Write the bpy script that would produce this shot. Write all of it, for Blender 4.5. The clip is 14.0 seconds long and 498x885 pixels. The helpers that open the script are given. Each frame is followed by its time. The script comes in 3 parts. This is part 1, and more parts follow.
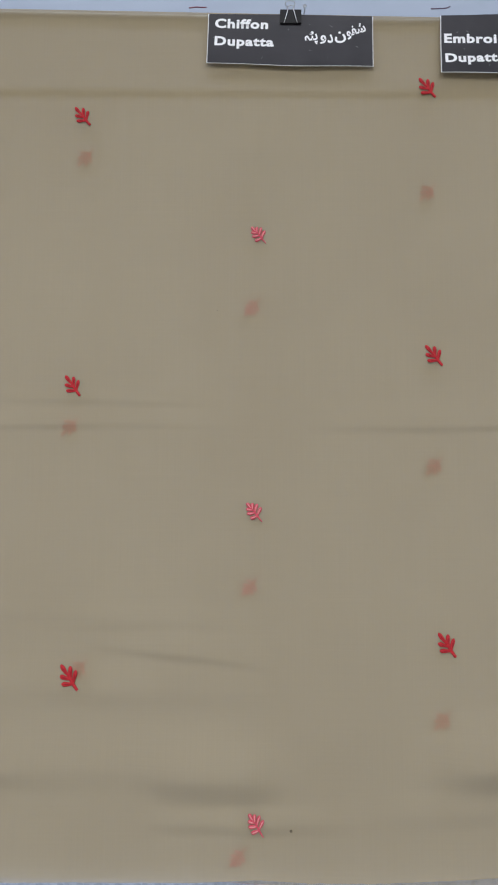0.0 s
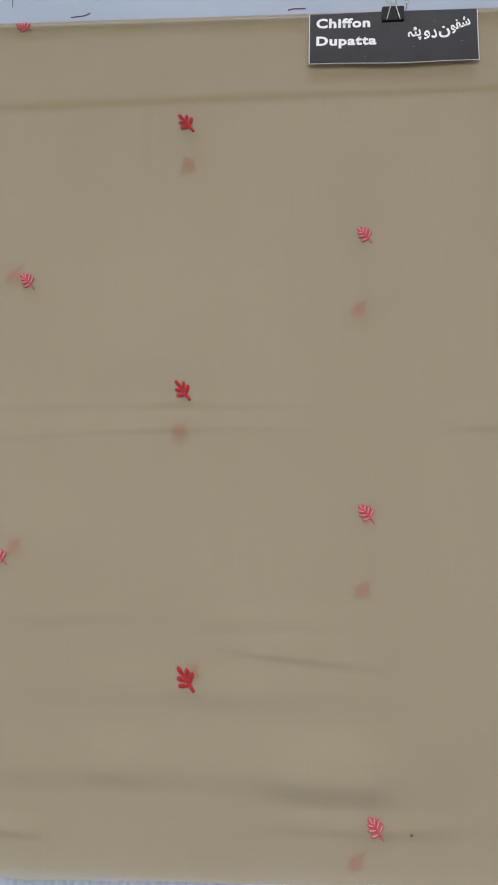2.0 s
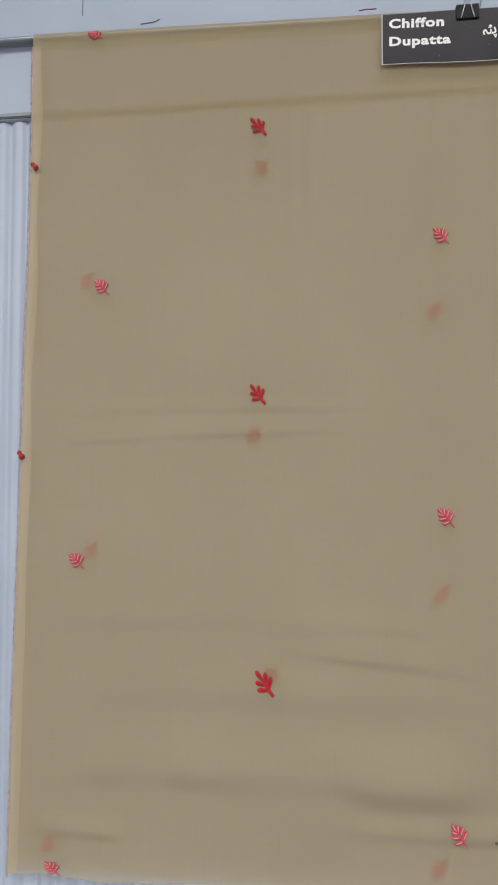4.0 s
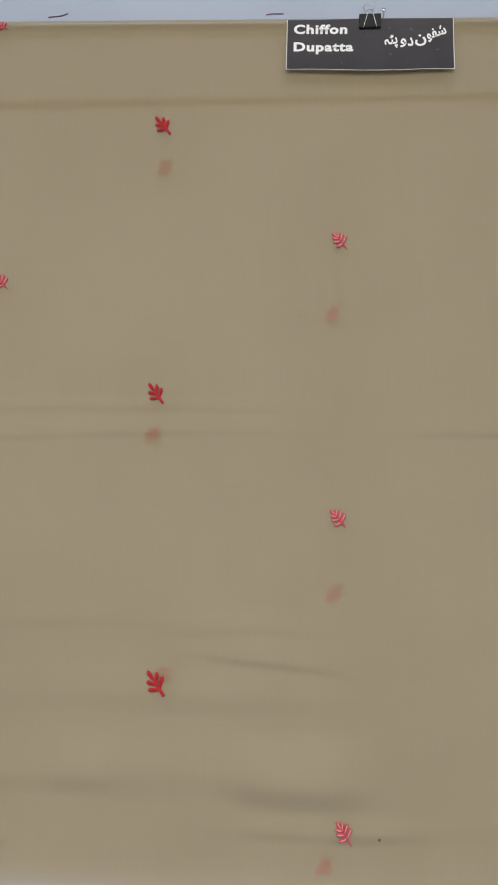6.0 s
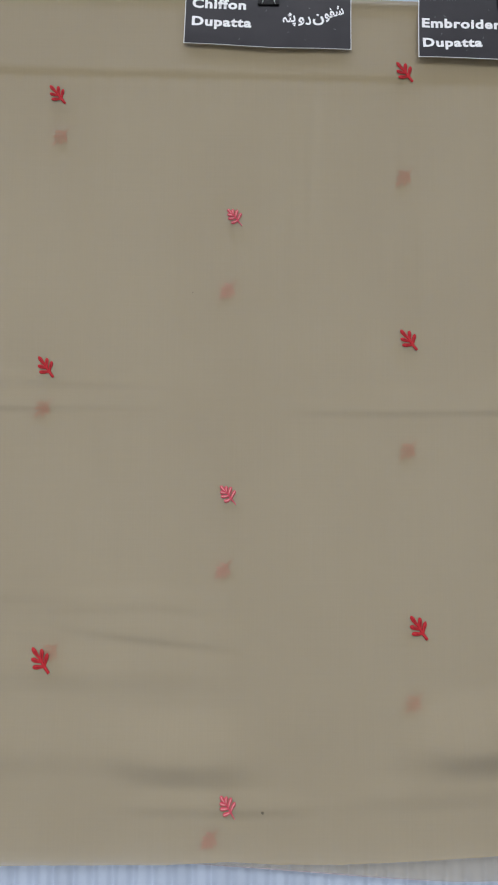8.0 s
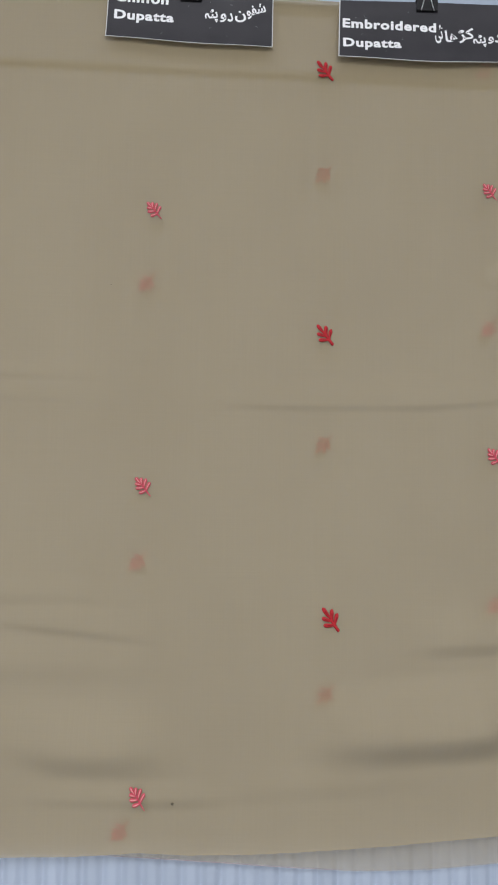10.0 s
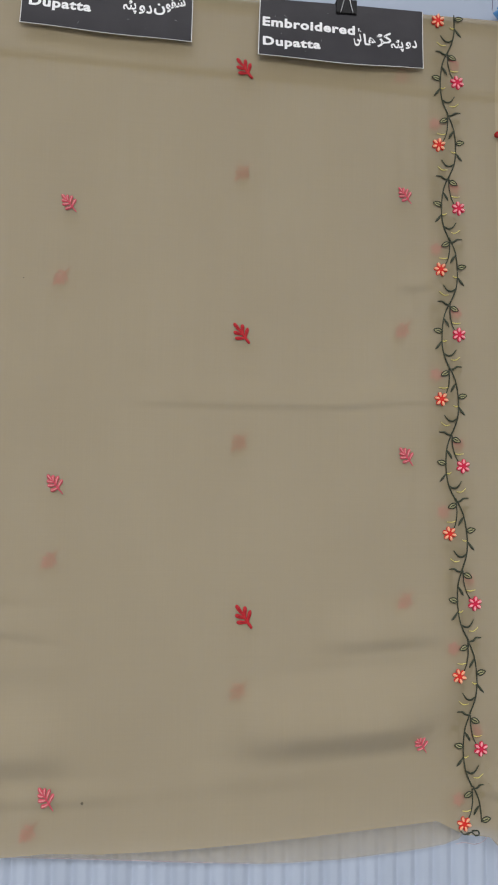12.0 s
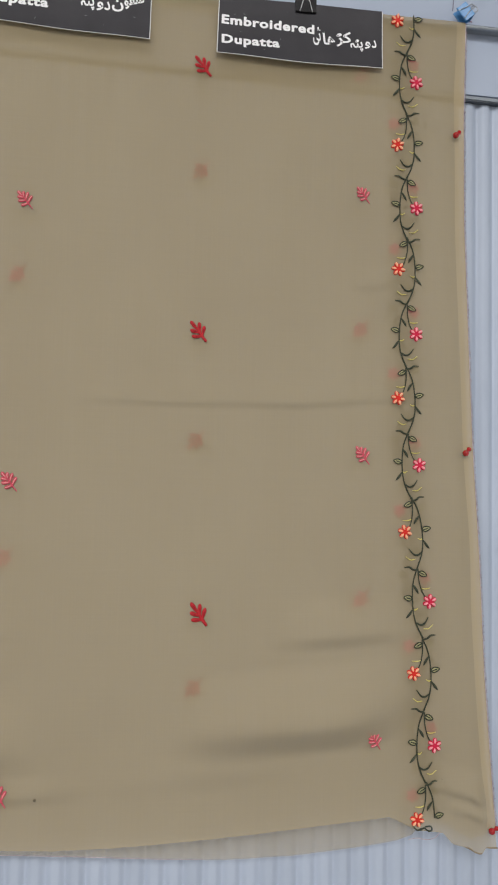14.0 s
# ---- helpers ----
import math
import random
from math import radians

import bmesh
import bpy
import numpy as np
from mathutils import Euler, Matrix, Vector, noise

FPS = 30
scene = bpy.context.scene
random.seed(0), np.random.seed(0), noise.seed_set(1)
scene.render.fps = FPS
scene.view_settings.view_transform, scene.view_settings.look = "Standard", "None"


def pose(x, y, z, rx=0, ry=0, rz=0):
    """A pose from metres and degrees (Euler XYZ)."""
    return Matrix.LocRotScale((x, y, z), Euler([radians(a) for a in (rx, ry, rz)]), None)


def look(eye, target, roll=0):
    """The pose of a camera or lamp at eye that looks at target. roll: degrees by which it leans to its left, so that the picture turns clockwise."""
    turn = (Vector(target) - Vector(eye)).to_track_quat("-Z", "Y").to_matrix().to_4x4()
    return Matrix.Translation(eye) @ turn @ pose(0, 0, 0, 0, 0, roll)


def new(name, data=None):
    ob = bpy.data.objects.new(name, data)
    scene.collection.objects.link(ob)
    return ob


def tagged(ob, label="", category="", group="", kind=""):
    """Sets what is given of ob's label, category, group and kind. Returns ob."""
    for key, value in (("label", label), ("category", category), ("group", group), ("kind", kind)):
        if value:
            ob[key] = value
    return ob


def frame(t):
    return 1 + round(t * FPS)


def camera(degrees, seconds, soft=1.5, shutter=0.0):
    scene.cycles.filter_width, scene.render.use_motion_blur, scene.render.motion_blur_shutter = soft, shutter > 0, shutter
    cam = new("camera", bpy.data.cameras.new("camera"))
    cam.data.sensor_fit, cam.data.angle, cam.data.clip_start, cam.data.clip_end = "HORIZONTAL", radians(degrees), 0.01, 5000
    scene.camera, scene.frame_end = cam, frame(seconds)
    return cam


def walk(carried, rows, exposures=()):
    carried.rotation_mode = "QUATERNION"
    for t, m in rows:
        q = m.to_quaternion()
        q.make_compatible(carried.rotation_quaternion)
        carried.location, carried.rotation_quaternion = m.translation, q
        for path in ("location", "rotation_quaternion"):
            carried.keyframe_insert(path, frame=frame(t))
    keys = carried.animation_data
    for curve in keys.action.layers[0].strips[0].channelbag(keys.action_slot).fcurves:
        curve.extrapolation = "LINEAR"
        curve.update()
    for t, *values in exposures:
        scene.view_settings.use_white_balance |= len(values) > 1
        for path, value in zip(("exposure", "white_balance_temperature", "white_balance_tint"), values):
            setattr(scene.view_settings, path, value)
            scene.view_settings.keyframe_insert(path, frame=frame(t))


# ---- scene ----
cam = camera(40.0, 14.0, soft=2.0)
PATH = [
    (0, (0.067, -0.805, 1.24), (0.045, 1.189, 1.389), 0.1),
    (0.5, (0.057, -0.805, 1.238), (0.002, 1.188, 1.391), -0.1),
    (1, (0.03, -0.805, 1.238), (-0.071, 1.186, 1.393), -0.3),
    (1.5, (0.0, -0.807, 1.244), (-0.117, 1.184, 1.389), -0.4),
    (2, (-0.015, -0.808, 1.244), (-0.156, 1.182, 1.391), -0.5),
    (2.5, (-0.027, -0.809, 1.244), (-0.195, 1.179, 1.394), -0.5),
    (3, (-0.042, -0.81, 1.246), (-0.228, 1.176, 1.396), -0.6),
    (3.2, (-0.048, -0.811, 1.247), (-0.243, 1.174, 1.396), -0.7),
    (4.3, (-0.082, -0.812, 1.249), (-0.291, 1.173, 1.398), -0.7),
    (5.3, (-0.059, -0.811, 1.249), (-0.252, 1.174, 1.4), -0.4),
    (5.5, (-0.033, -0.81, 1.248), (-0.217, 1.176, 1.4), -0.2),
    (6, (0.0, -0.807, 1.247), (-0.099, 1.185, 1.398), -0.0),
    (6.5, (0.025, -0.805, 1.244), (-0.054, 1.188, 1.392), 0.1),
    (7, (0.034, -0.803, 1.233), (-0.023, 1.192, 1.368), 0.1),
    (7.5, (0.055, -0.802, 1.228), (0.034, 1.193, 1.364), 0.3),
    (8, (0.079, -0.802, 1.226), (0.102, 1.194, 1.361), 0.4),
    (8.2, (0.09, -0.802, 1.227), (0.13, 1.193, 1.357), 0.5),
    (10.3, (0.154, -0.808, 1.214), (0.264, 1.184, 1.358), 1.0),
    (10.5, (0.153, -0.808, 1.223), (0.296, 1.183, 1.349), 0.8),
    (11, (0.175, -0.811, 1.222), (0.341, 1.178, 1.347), 0.9),
    (11.5, (0.185, -0.812, 1.222), (0.381, 1.175, 1.345), 1.0),
    (12, (0.195, -0.812, 1.221), (0.424, 1.171, 1.346), 1.0),
    (12.5, (0.211, -0.815, 1.222), (0.444, 1.168, 1.342), 1.1),
    (13, (0.221, -0.817, 1.222), (0.47, 1.164, 1.342), 1.2),
    (13.5, (0.23, -0.818, 1.223), (0.485, 1.162, 1.34), 1.2),
    (14, (0.236, -0.819, 1.223), (0.492, 1.161, 1.34), 1.2),
]
EXPOSURES = tuple((t, 0.0, k, 10) for t, k in (
    (0.0, 6200), (0.8, 6230), (1.5, 6350), (2.5, 6530), (3.2, 6700), (5.5, 6850), (6.0, 6830), (6.6, 6500), (7.0, 6330), (8.0, 6180), (10.5, 6380), (12.5, 6620), (14.0, 6800)))
walk(cam, [(t, look(eye, target, roll)) for t, eye, target, roll in PATH], EXPOSURES)

# ---- light: a hall with soft white ceiling lights ----
world = bpy.data.worlds.new("hall_air")
world.use_nodes = True
world.node_tree.nodes["Background"].inputs[0].default_value = (0.80, 0.88, 1.0, 1)
world.node_tree.nodes["Background"].inputs[1].default_value = 0.05
scene.world = world


def ceiling_lamp(x, y, sx, sy, watts, colour):
    data = bpy.data.lights.new("ceiling_lamp", "AREA")
    data.shape, data.size, data.size_y, data.energy, data.color = "RECTANGLE", sx, sy, watts, colour
    ob = new("ceiling_lamp", data)
    ob.matrix_world = pose(x, y, 2.93)
    return ob


ceiling_lamp(-0.2, -2.65, 3.2, 1.4, 132, (0.97, 0.98, 1.0))
ceiling_lamp(0.2, -6.0, 4.0, 2.4, 150, (0.97, 0.98, 1.0))


# ---- materials ----
def material(name, colour, rough=0.7, metal=0.0, second=None, scale=30.0, bump=0.0, bump_scale=400.0, spec=0.5, sheen=0.0, coat=0.0, stretch=(1, 1, 1), vary=0.0):
    m = bpy.data.materials.new(name)
    m.use_nodes = True
    nt = m.node_tree
    b = nt.nodes["Principled BSDF"]
    b.inputs["Roughness"].default_value, b.inputs["Metallic"].default_value = rough, metal
    b.inputs["Specular IOR Level"].default_value = spec
    b.inputs["Sheen Weight"].default_value = sheen
    b.inputs["Coat Weight"].default_value = coat
    tc = nt.nodes.new("ShaderNodeTexCoord")
    mp = nt.nodes.new("ShaderNodeMapping")
    mp.inputs["Scale"].default_value = stretch
    nt.links.new(tc.outputs["Object"], mp.inputs["Vector"])
    big = nt.nodes.new("ShaderNodeTexNoise")
    big.inputs["Scale"].default_value, big.inputs["Detail"].default_value = scale, 5
    nt.links.new(mp.outputs[0], big.inputs["Vector"])
    ramp = nt.nodes.new("ShaderNodeValToRGB")
    ramp.color_ramp.elements[0].position, ramp.color_ramp.elements[1].position = 0.32, 0.68
    ramp.color_ramp.elements[0].color = (*colour, 1)
    ramp.color_ramp.elements[1].color = (*(second or [min(1, c * 1.08) for c in colour]), 1)
    nt.links.new(big.outputs["Fac"], ramp.inputs[0])
    out = ramp.outputs[0]
    if vary:
        info = nt.nodes.new("ShaderNodeObjectInfo")
        hsv = nt.nodes.new("ShaderNodeHueSaturation")
        mr = nt.nodes.new("ShaderNodeMapRange")
        mr.inputs["To Min"].default_value, mr.inputs["To Max"].default_value = 1 - vary, 1 + vary
        nt.links.new(info.outputs["Random"], mr.inputs["Value"])
        nt.links.new(mr.outputs[0], hsv.inputs["Value"])
        nt.links.new(out, hsv.inputs["Color"])
        out = hsv.outputs[0]
    nt.links.new(out, b.inputs["Base Color"])
    if bump:
        fine = nt.nodes.new("ShaderNodeTexNoise")
        fine.inputs["Scale"].default_value = bump_scale
        nt.links.new(mp.outputs[0], fine.inputs["Vector"])
        bp = nt.nodes.new("ShaderNodeBump")
        bp.inputs["Strength"].default_value, bp.inputs["Distance"].default_value = bump, 0.001
        nt.links.new(fine.outputs["Fac"], bp.inputs["Height"])
        nt.links.new(bp.outputs[0], b.inputs["Normal"])
    return m


def sheer(name, colour, second, cover):
    """A thin woven veil: threads that scatter light, and gaps between them that let it through."""
    m = bpy.data.materials.new(name)
    m.use_nodes = True
    nt = m.node_tree
    nt.nodes.clear()
    n = nt.nodes.new
    out = n("ShaderNodeOutputMaterial")
    tc = n("ShaderNodeTexCoord")
    cloud = n("ShaderNodeTexNoise")
    cloud.inputs["Scale"].default_value, cloud.inputs["Detail"].default_value = 5.0, 4
    nt.links.new(tc.outputs["Object"], cloud.inputs["Vector"])
    ramp = n("ShaderNodeValToRGB")
    ramp.color_ramp.elements[0].position, ramp.color_ramp.elements[1].position = 0.3, 0.7
    ramp.color_ramp.elements[0].color, ramp.color_ramp.elements[1].color = (*colour, 1), (*second, 1)
    nt.links.new(cloud.outputs["Fac"], ramp.inputs[0])
    # slubs: long uneven warp and weft threads
    weave = []
    for stretch in ((700, 1, 9), (9, 1, 1100)):
        mp = n("ShaderNodeMapping")
        mp.inputs["Scale"].default_value = stretch
        nt.links.new(tc.outputs["Object"], mp.inputs["Vector"])
        nz = n("ShaderNodeTexNoise")
        nz.inputs["Scale"].default_value, nz.inputs["Detail"].default_value = 1.0, 2
        nt.links.new(mp.outputs[0], nz.inputs["Vector"])
        weave.append(nz)
    add = n("ShaderNodeMath")
    add.operation = "ADD"
    nt.links.new(weave[0].outputs["Fac"], add.inputs[0])
    nt.links.new(weave[1].outputs["Fac"], add.inputs[1])
    bump = n("ShaderNodeBump")
    bump.inputs["Strength"].default_value, bump.inputs["Distance"].default_value = 0.12, 0.0002
    nt.links.new(add.outputs[0], bump.inputs["Height"])
    diff, tran = n("ShaderNodeBsdfDiffuse"), n("ShaderNodeBsdfTranslucent")
    for s in (diff, tran):
        nt.links.new(ramp.outputs[0], s.inputs["Color"])
        nt.links.new(bump.outputs[0], s.inputs["Normal"])
    thread = n("ShaderNodeMixShader")
    thread.inputs[0].default_value = 0.22
    nt.links.new(diff.outputs[0], thread.inputs[1])
    nt.links.new(tran.outputs[0], thread.inputs[2])
    gap = n("ShaderNodeBsdfTransparent")
    cov = n("ShaderNodeMapRange")
    cov.inputs["From Min"].default_value, cov.inputs["From Max"].default_value = 0.6, 1.4
    cov.inputs["To Min"].default_value, cov.inputs["To Max"].default_value = cover - 0.012, cover + 0.012
    nt.links.new(add.outputs[0], cov.inputs["Value"])
    mix = n("ShaderNodeMixShader")
    nt.links.new(cov.outputs[0], mix.inputs[0])
    nt.links.new(gap.outputs[0], mix.inputs[1])
    nt.links.new(thread.outputs[0], mix.inputs[2])
    nt.links.new(mix.outputs[0], out.inputs["Surface"])
    return m


M_VEIL = sheer("beige_chiffon", (0.478, 0.392, 0.250), (0.503, 0.416, 0.268), 0.52)
M_VEIL_BACK = sheer("beige_chiffon_back", (0.478, 0.392, 0.250), (0.503, 0.416, 0.268), 0.43)
M_SELVAGE = sheer("beige_selvage", (0.55, 0.45, 0.285), (0.58, 0.475, 0.305), 0.52)
M_GHOST = sheer("red_back_stitch", (0.42, 0.010, 0.060), (0.50, 0.020, 0.078), 0.99)
M_GHOST_PINK = sheer("pink_back_stitch", (0.62, 0.042, 0.145), (0.68, 0.075, 0.18), 0.95)
M_FRINGE = material("lilac_fringe", (0.24, 0.20, 0.24), 0.9, second=(0.50, 0.44, 0.48), scale=160)
M_HEM = material("brown_hem_thread", (0.16, 0.115, 0.07), 0.9, second=(0.30, 0.23, 0.14), scale=120)
THREAD = dict(rough=0.6, spec=0.25, bump=0.6, bump_scale=1500, scale=500)
M_RED = material("red_thread", (0.34, 0.009, 0.016), second=(0.50, 0.024, 0.032), **THREAD)
# shade in the groove of the red satin lobes, as a darker red
M_RED_GROOVE = material("red_groove_shade", (0.20, 0.006, 0.010), second=(0.28, 0.012, 0.018), **THREAD)
M_PINK = material("pink_thread", (0.50, 0.050, 0.080), second=(0.60, 0.095, 0.135), **THREAD)
# highlight on the pink satin lobes, as a paler pink
M_PINK_HIGHLIGHT = material("pink_highlight_thread", (0.64, 0.20, 0.22), second=(0.72, 0.32, 0.32), **THREAD)
M_CRIMSON = material("crimson_thread", (0.50, 0.006, 0.045), second=(0.60, 0.015, 0.06), **THREAD)
M_SCARLET = material("scarlet_thread", (0.56, 0.012, 0.010), second=(0.66, 0.03, 0.018), **THREAD)
M_PETAL_PINK = material("rose_petal_thread", (0.80, 0.22, 0.28), second=(0.88, 0.40, 0.43), **THREAD)
M_PETAL_PEACH = material("peach_petal_thread", (0.80, 0.33, 0.19), second=(0.88, 0.47, 0.30), **THREAD)
M_GREEN = material("dark_green_thread", (0.020, 0.026, 0.017), second=(0.058, 0.066, 0.042), **THREAD)
M_LEAF = material("olive_green_thread", (0.25, 0.25, 0.12), second=(0.38, 0.35, 0.20), **THREAD)
M_YELLOW = material("yellow_thread", (0.52, 0.44, 0.10), second=(0.66, 0.58, 0.20), **THREAD)
M_BOARD = material("white_blue_board", (0.318, 0.370, 0.478), 0.5, second=(0.346, 0.400, 0.508), scale=6, bump=0.05, bump_scale=90)
M_RIB = material("white_blue_rib", (0.355, 0.408, 0.510), 0.5, second=(0.390, 0.444, 0.550), scale=7, bump=0.05, bump_scale=120, vary=0.05)
M_ALU = material("grey_aluminium", (0.26, 0.29, 0.33), 0.35, 0.9, second=(0.36, 0.39, 0.43), scale=40, stretch=(0.05, 1, 1))
M_RAIL = material("grey_painted_rail", (0.19, 0.215, 0.25), 0.5, second=(0.23, 0.26, 0.30), scale=40, stretch=(0.05, 1, 1))
M_DARK_STRIP = material("dark_grey_strip", (0.055, 0.065, 0.08), 0.45, 0.3, scale=50)
M_SIGN = material("black_laminate", (0.017, 0.016, 0.021), 0.42, second=(0.027, 0.025, 0.031), scale=22, bump=0.12, bump_scale=140, spec=0.3)
M_PAPER = material("white_paper", (0.62, 0.62, 0.62), 0.6, second=(0.66, 0.66, 0.67), scale=60)
M_INK = material("white_print", (0.80, 0.80, 0.82), 0.45, second=(0.74, 0.74, 0.77), scale=200)
M_SCUFF = material("grey_scuff", (0.12, 0.12, 0.13), 0.6, second=(0.22, 0.22, 0.23), scale=300)
M_CLIP = material("black_enamel", (0.010, 0.010, 0.011), 0.5, second=(0.016, 0.016, 0.018), scale=80, spec=0.15)
M_BLUE = material("light_blue_enamel", (0.05, 0.20, 0.46), 0.28, second=(0.09, 0.27, 0.54), scale=80)
M_STEEL = material("bright_steel", (0.40, 0.41, 0.43), 0.30, 1.0, scale=80)
M_PIN = material("red_plastic", (0.30, 0.003, 0.005), 0.14, second=(0.36, 0.006, 0.008), scale=60, coat=0.5)
M_STITCH = material("purple_thread", (0.09, 0.06, 0.10), 0.8, second=(0.14, 0.09, 0.14), scale=200)
M_STITCH_RED = material("maroon_thread", (0.20, 0.06, 0.09), 0.8, second=(0.26, 0.10, 0.12), scale=200)
M_SPOT = material("brown_knot", (0.10, 0.08, 0.05), 0.9)
M_WALL = material("white_wall_paint", (0.72, 0.72, 0.70), 0.8, second=(0.76, 0.76, 0.74), scale=4, bump=0.1, bump_scale=120)
M_FLOOR = material("grey_floor", (0.30, 0.29, 0.27), 0.5, second=(0.36, 0.35, 0.33), scale=5)
M_CEILING = material("white_ceiling_paint", (0.78, 0.78, 0.78), 0.85, scale=4)


# ---- building helpers ----
def finish(name, bm, mat, parent=None, label="", smooth=True):
    me = bpy.data.meshes.new(name)
    bm.to_mesh(me)
    bm.free()
    me.polygons.foreach_set("use_smooth", [smooth] * len(me.polygons))
    me.materials.append(mat)
    ob = new(name, me)
    if parent:
        ob.parent = parent
    if label:
        ob["label"] = label
    return ob


def part(name, bm, mat, parent, label="", smooth=True):
    return finish(name, bm, mat, parent, label, smooth)


def share(name, mesh, parent, m, label=""):
    ob = new(name, mesh)
    ob.parent = parent
    ob.matrix_basis = m
    if label:
        ob["label"] = label
    return ob


def box(bm, x0, x1, y0, y1, z0, z1, bevel=0.0):
    r = bmesh.ops.create_cube(bm, size=1.0, matrix=Matrix.Translation(((x0 + x1) / 2, (y0 + y1) / 2, (z0 + z1) / 2)) @ Matrix.Diagonal((x1 - x0, y1 - y0, z1 - z0, 1)))
    if bevel:
        edges = list({e for v in r["verts"] for e in v.link_edges})
        bmesh.ops.bevel(bm, geom=edges, offset=bevel, segments=2, affect="EDGES", profile=0.5)


def boxed(name, dims, mat, parent=None, label="", bevel=0.0):
    bm = bmesh.new()
    box(bm, *dims, bevel=bevel)
    return finish(name, bm, mat, parent, label, smooth=False)


def tube(bm, pts, radii, sides=6, flat=1.0):
    """A round cord along pts; radii: one number or one for each point; flat: depth against width."""
    pts = [Vector(p) for p in pts]
    if not hasattr(radii, "__len__"):
        radii = [radii] * len(pts)
    rings = []
    for i, p in enumerate(pts):
        d = (pts[min(i + 1, len(pts) - 1)] - pts[max(i - 1, 0)]).normalized()
        up = Vector((0, -1, 0)) if abs(d.y) < 0.9 else Vector((1, 0, 0))
        a = d.cross(up).normalized()
        b = a.cross(d).normalized()
        rings.append([bm.verts.new(p + radii[i] * (math.cos(k * math.tau / sides) * a + flat * math.sin(k * math.tau / sides) * b)) for k in range(sides)])
    for r, s in zip(rings, rings[1:]):
        for k in range(sides):
            bm.faces.new((r[k], r[(k + 1) % sides], s[(k + 1) % sides], s[k]))
    bm.faces.new(rings[0][::-1])
    bm.faces.new(rings[-1])


def smooth_line(pts, steps=5):
    """Catmull-Rom through pts."""
    pts = [Vector(p) for p in pts]
    q = [2 * pts[0] - pts[1], *pts, 2 * pts[-1] - pts[-2]]
    out = []
    for i in range(1, len(q) - 2):
        for k in range(steps):
            t = k / steps
            out.append(0.5 * (2 * q[i] + (q[i + 1] - q[i - 1]) * t + (2 * q[i - 1] - 5 * q[i] + 4 * q[i + 1] - q[i + 2]) * t * t + (3 * q[i] - q[i - 1] - 3 * q[i + 1] + q[i + 2]) * t ** 3))
    return out + [pts[-1]]


def interp(x, xs, ys):
    return float(np.interp(x, xs, ys))


# ---- the hall ----
def hall():
    tagged(boxed("floor", (-4, 4, -8, 0.3, -0.1, 0), M_FLOOR), "plain grey floor of the hall", "floor", kind="structure")
    tagged(boxed("ceiling", (-4, 4, -8, 0.3, 3.0, 3.1), M_CEILING), "plain white painted ceiling", "ceiling", kind="structure")
    tagged(boxed("wall_south", (-4, 4, -8.15, -8, 0, 3.0), M_WALL), "plain white painted wall", "wall", kind="structure")
    tagged(boxed("wall_west", (-4.15, -4, -8, 0.15, 0, 3.0), M_WALL), "plain white painted wall", "wall", kind="structure")
    tagged(boxed("wall_east", (4, 4.15, -8, 0.15, 0, 3.0), M_WALL), "plain white painted wall", "wall", kind="structure")
    wall = tagged(boxed("wall_north", (-4, 4, 0.030, 0.15, 0, 3.0), M_WALL), "white wall clad with ribbed white-blue panelling", "wall", kind="structure")
    return wall


WALL = hall()
RIB_PITCH = 0.02288
TILT = -0.0095     # the rails fall gently towards the right


def cladding():
    # flat fascia over the rail
    bm = bmesh.new()
    box(bm, -2.0, 2.2, 0.018, 0.0295, 1.7440, 2.60, bevel=0.0008)
    part("fascia_panel", bm, M_BOARD, WALL, "smooth white-blue panel", smooth=False)
    # two rails across the board
    for x0, x1, name, z, h, y0, mat in ((-1.4, -0.425, "upper_rail_lip", 1.8395, 0.0034, 0.0162, M_RAIL), (0.606, 1.6, "upper_rail_lip", 1.8395, 0.0034, 0.0162, M_RAIL), (-1.4, 1.6, "lower_rail", 1.7440, 0.0048, 0.0160, M_RAIL), (-1.4, 1.6, "lower_rail_lip", 1.7405, 0.0022, 0.0168, M_DARK_STRIP)):
        bm = bmesh.new()
        box(bm, x0, x1, y0, 0.0240, -h / 2, h / 2, bevel=0.0006)
        ob = part(name, bm, mat, WALL, smooth=False)
        ob.matrix_basis = pose(0.1, 0, z, 0, math.degrees(-math.atan(TILT)), 0) @ pose(-0.1, 0, 0)
    # ribs: each a rounded crown with half a valley on either side
    bm = bmesh.new()
    half = RIB_PITCH / 2
    prof = [(-half, -0.0024), (-0.0102, -0.0026), (-0.0090, -0.0033), (-0.0074, -0.0044), (-0.0056, -0.0056), (-0.0042, -0.0063), (-0.0030, -0.0066), (0.0, -0.0067),
            (0.0030, -0.0066), (0.0042, -0.0063), (0.0056, -0.0056), (0.0074, -0.0044), (0.0090, -0.0033), (0.0102, -0.0026), (half, -0.0024)]
    low, high = [[bm.verts.new((x, 0.0290 + y, z)) for x, y in prof] for z in (0.02, 1.7435)]
    for k in range(len(prof) - 1):
        bm.faces.new((low[k], low[k + 1], high[k + 1], high[k]))
    bmesh.ops.recalc_face_normals(bm, faces=bm.faces)
    first = part("rib", bm, M_RIB, WALL)
    first.location.x = 0.2659 - 60 * RIB_PITCH
    for i in range(1, 124):
        share("rib", first.data, WALL, pose(0.2659 + (i - 60) * RIB_PITCH, 0, 0))


cladding()


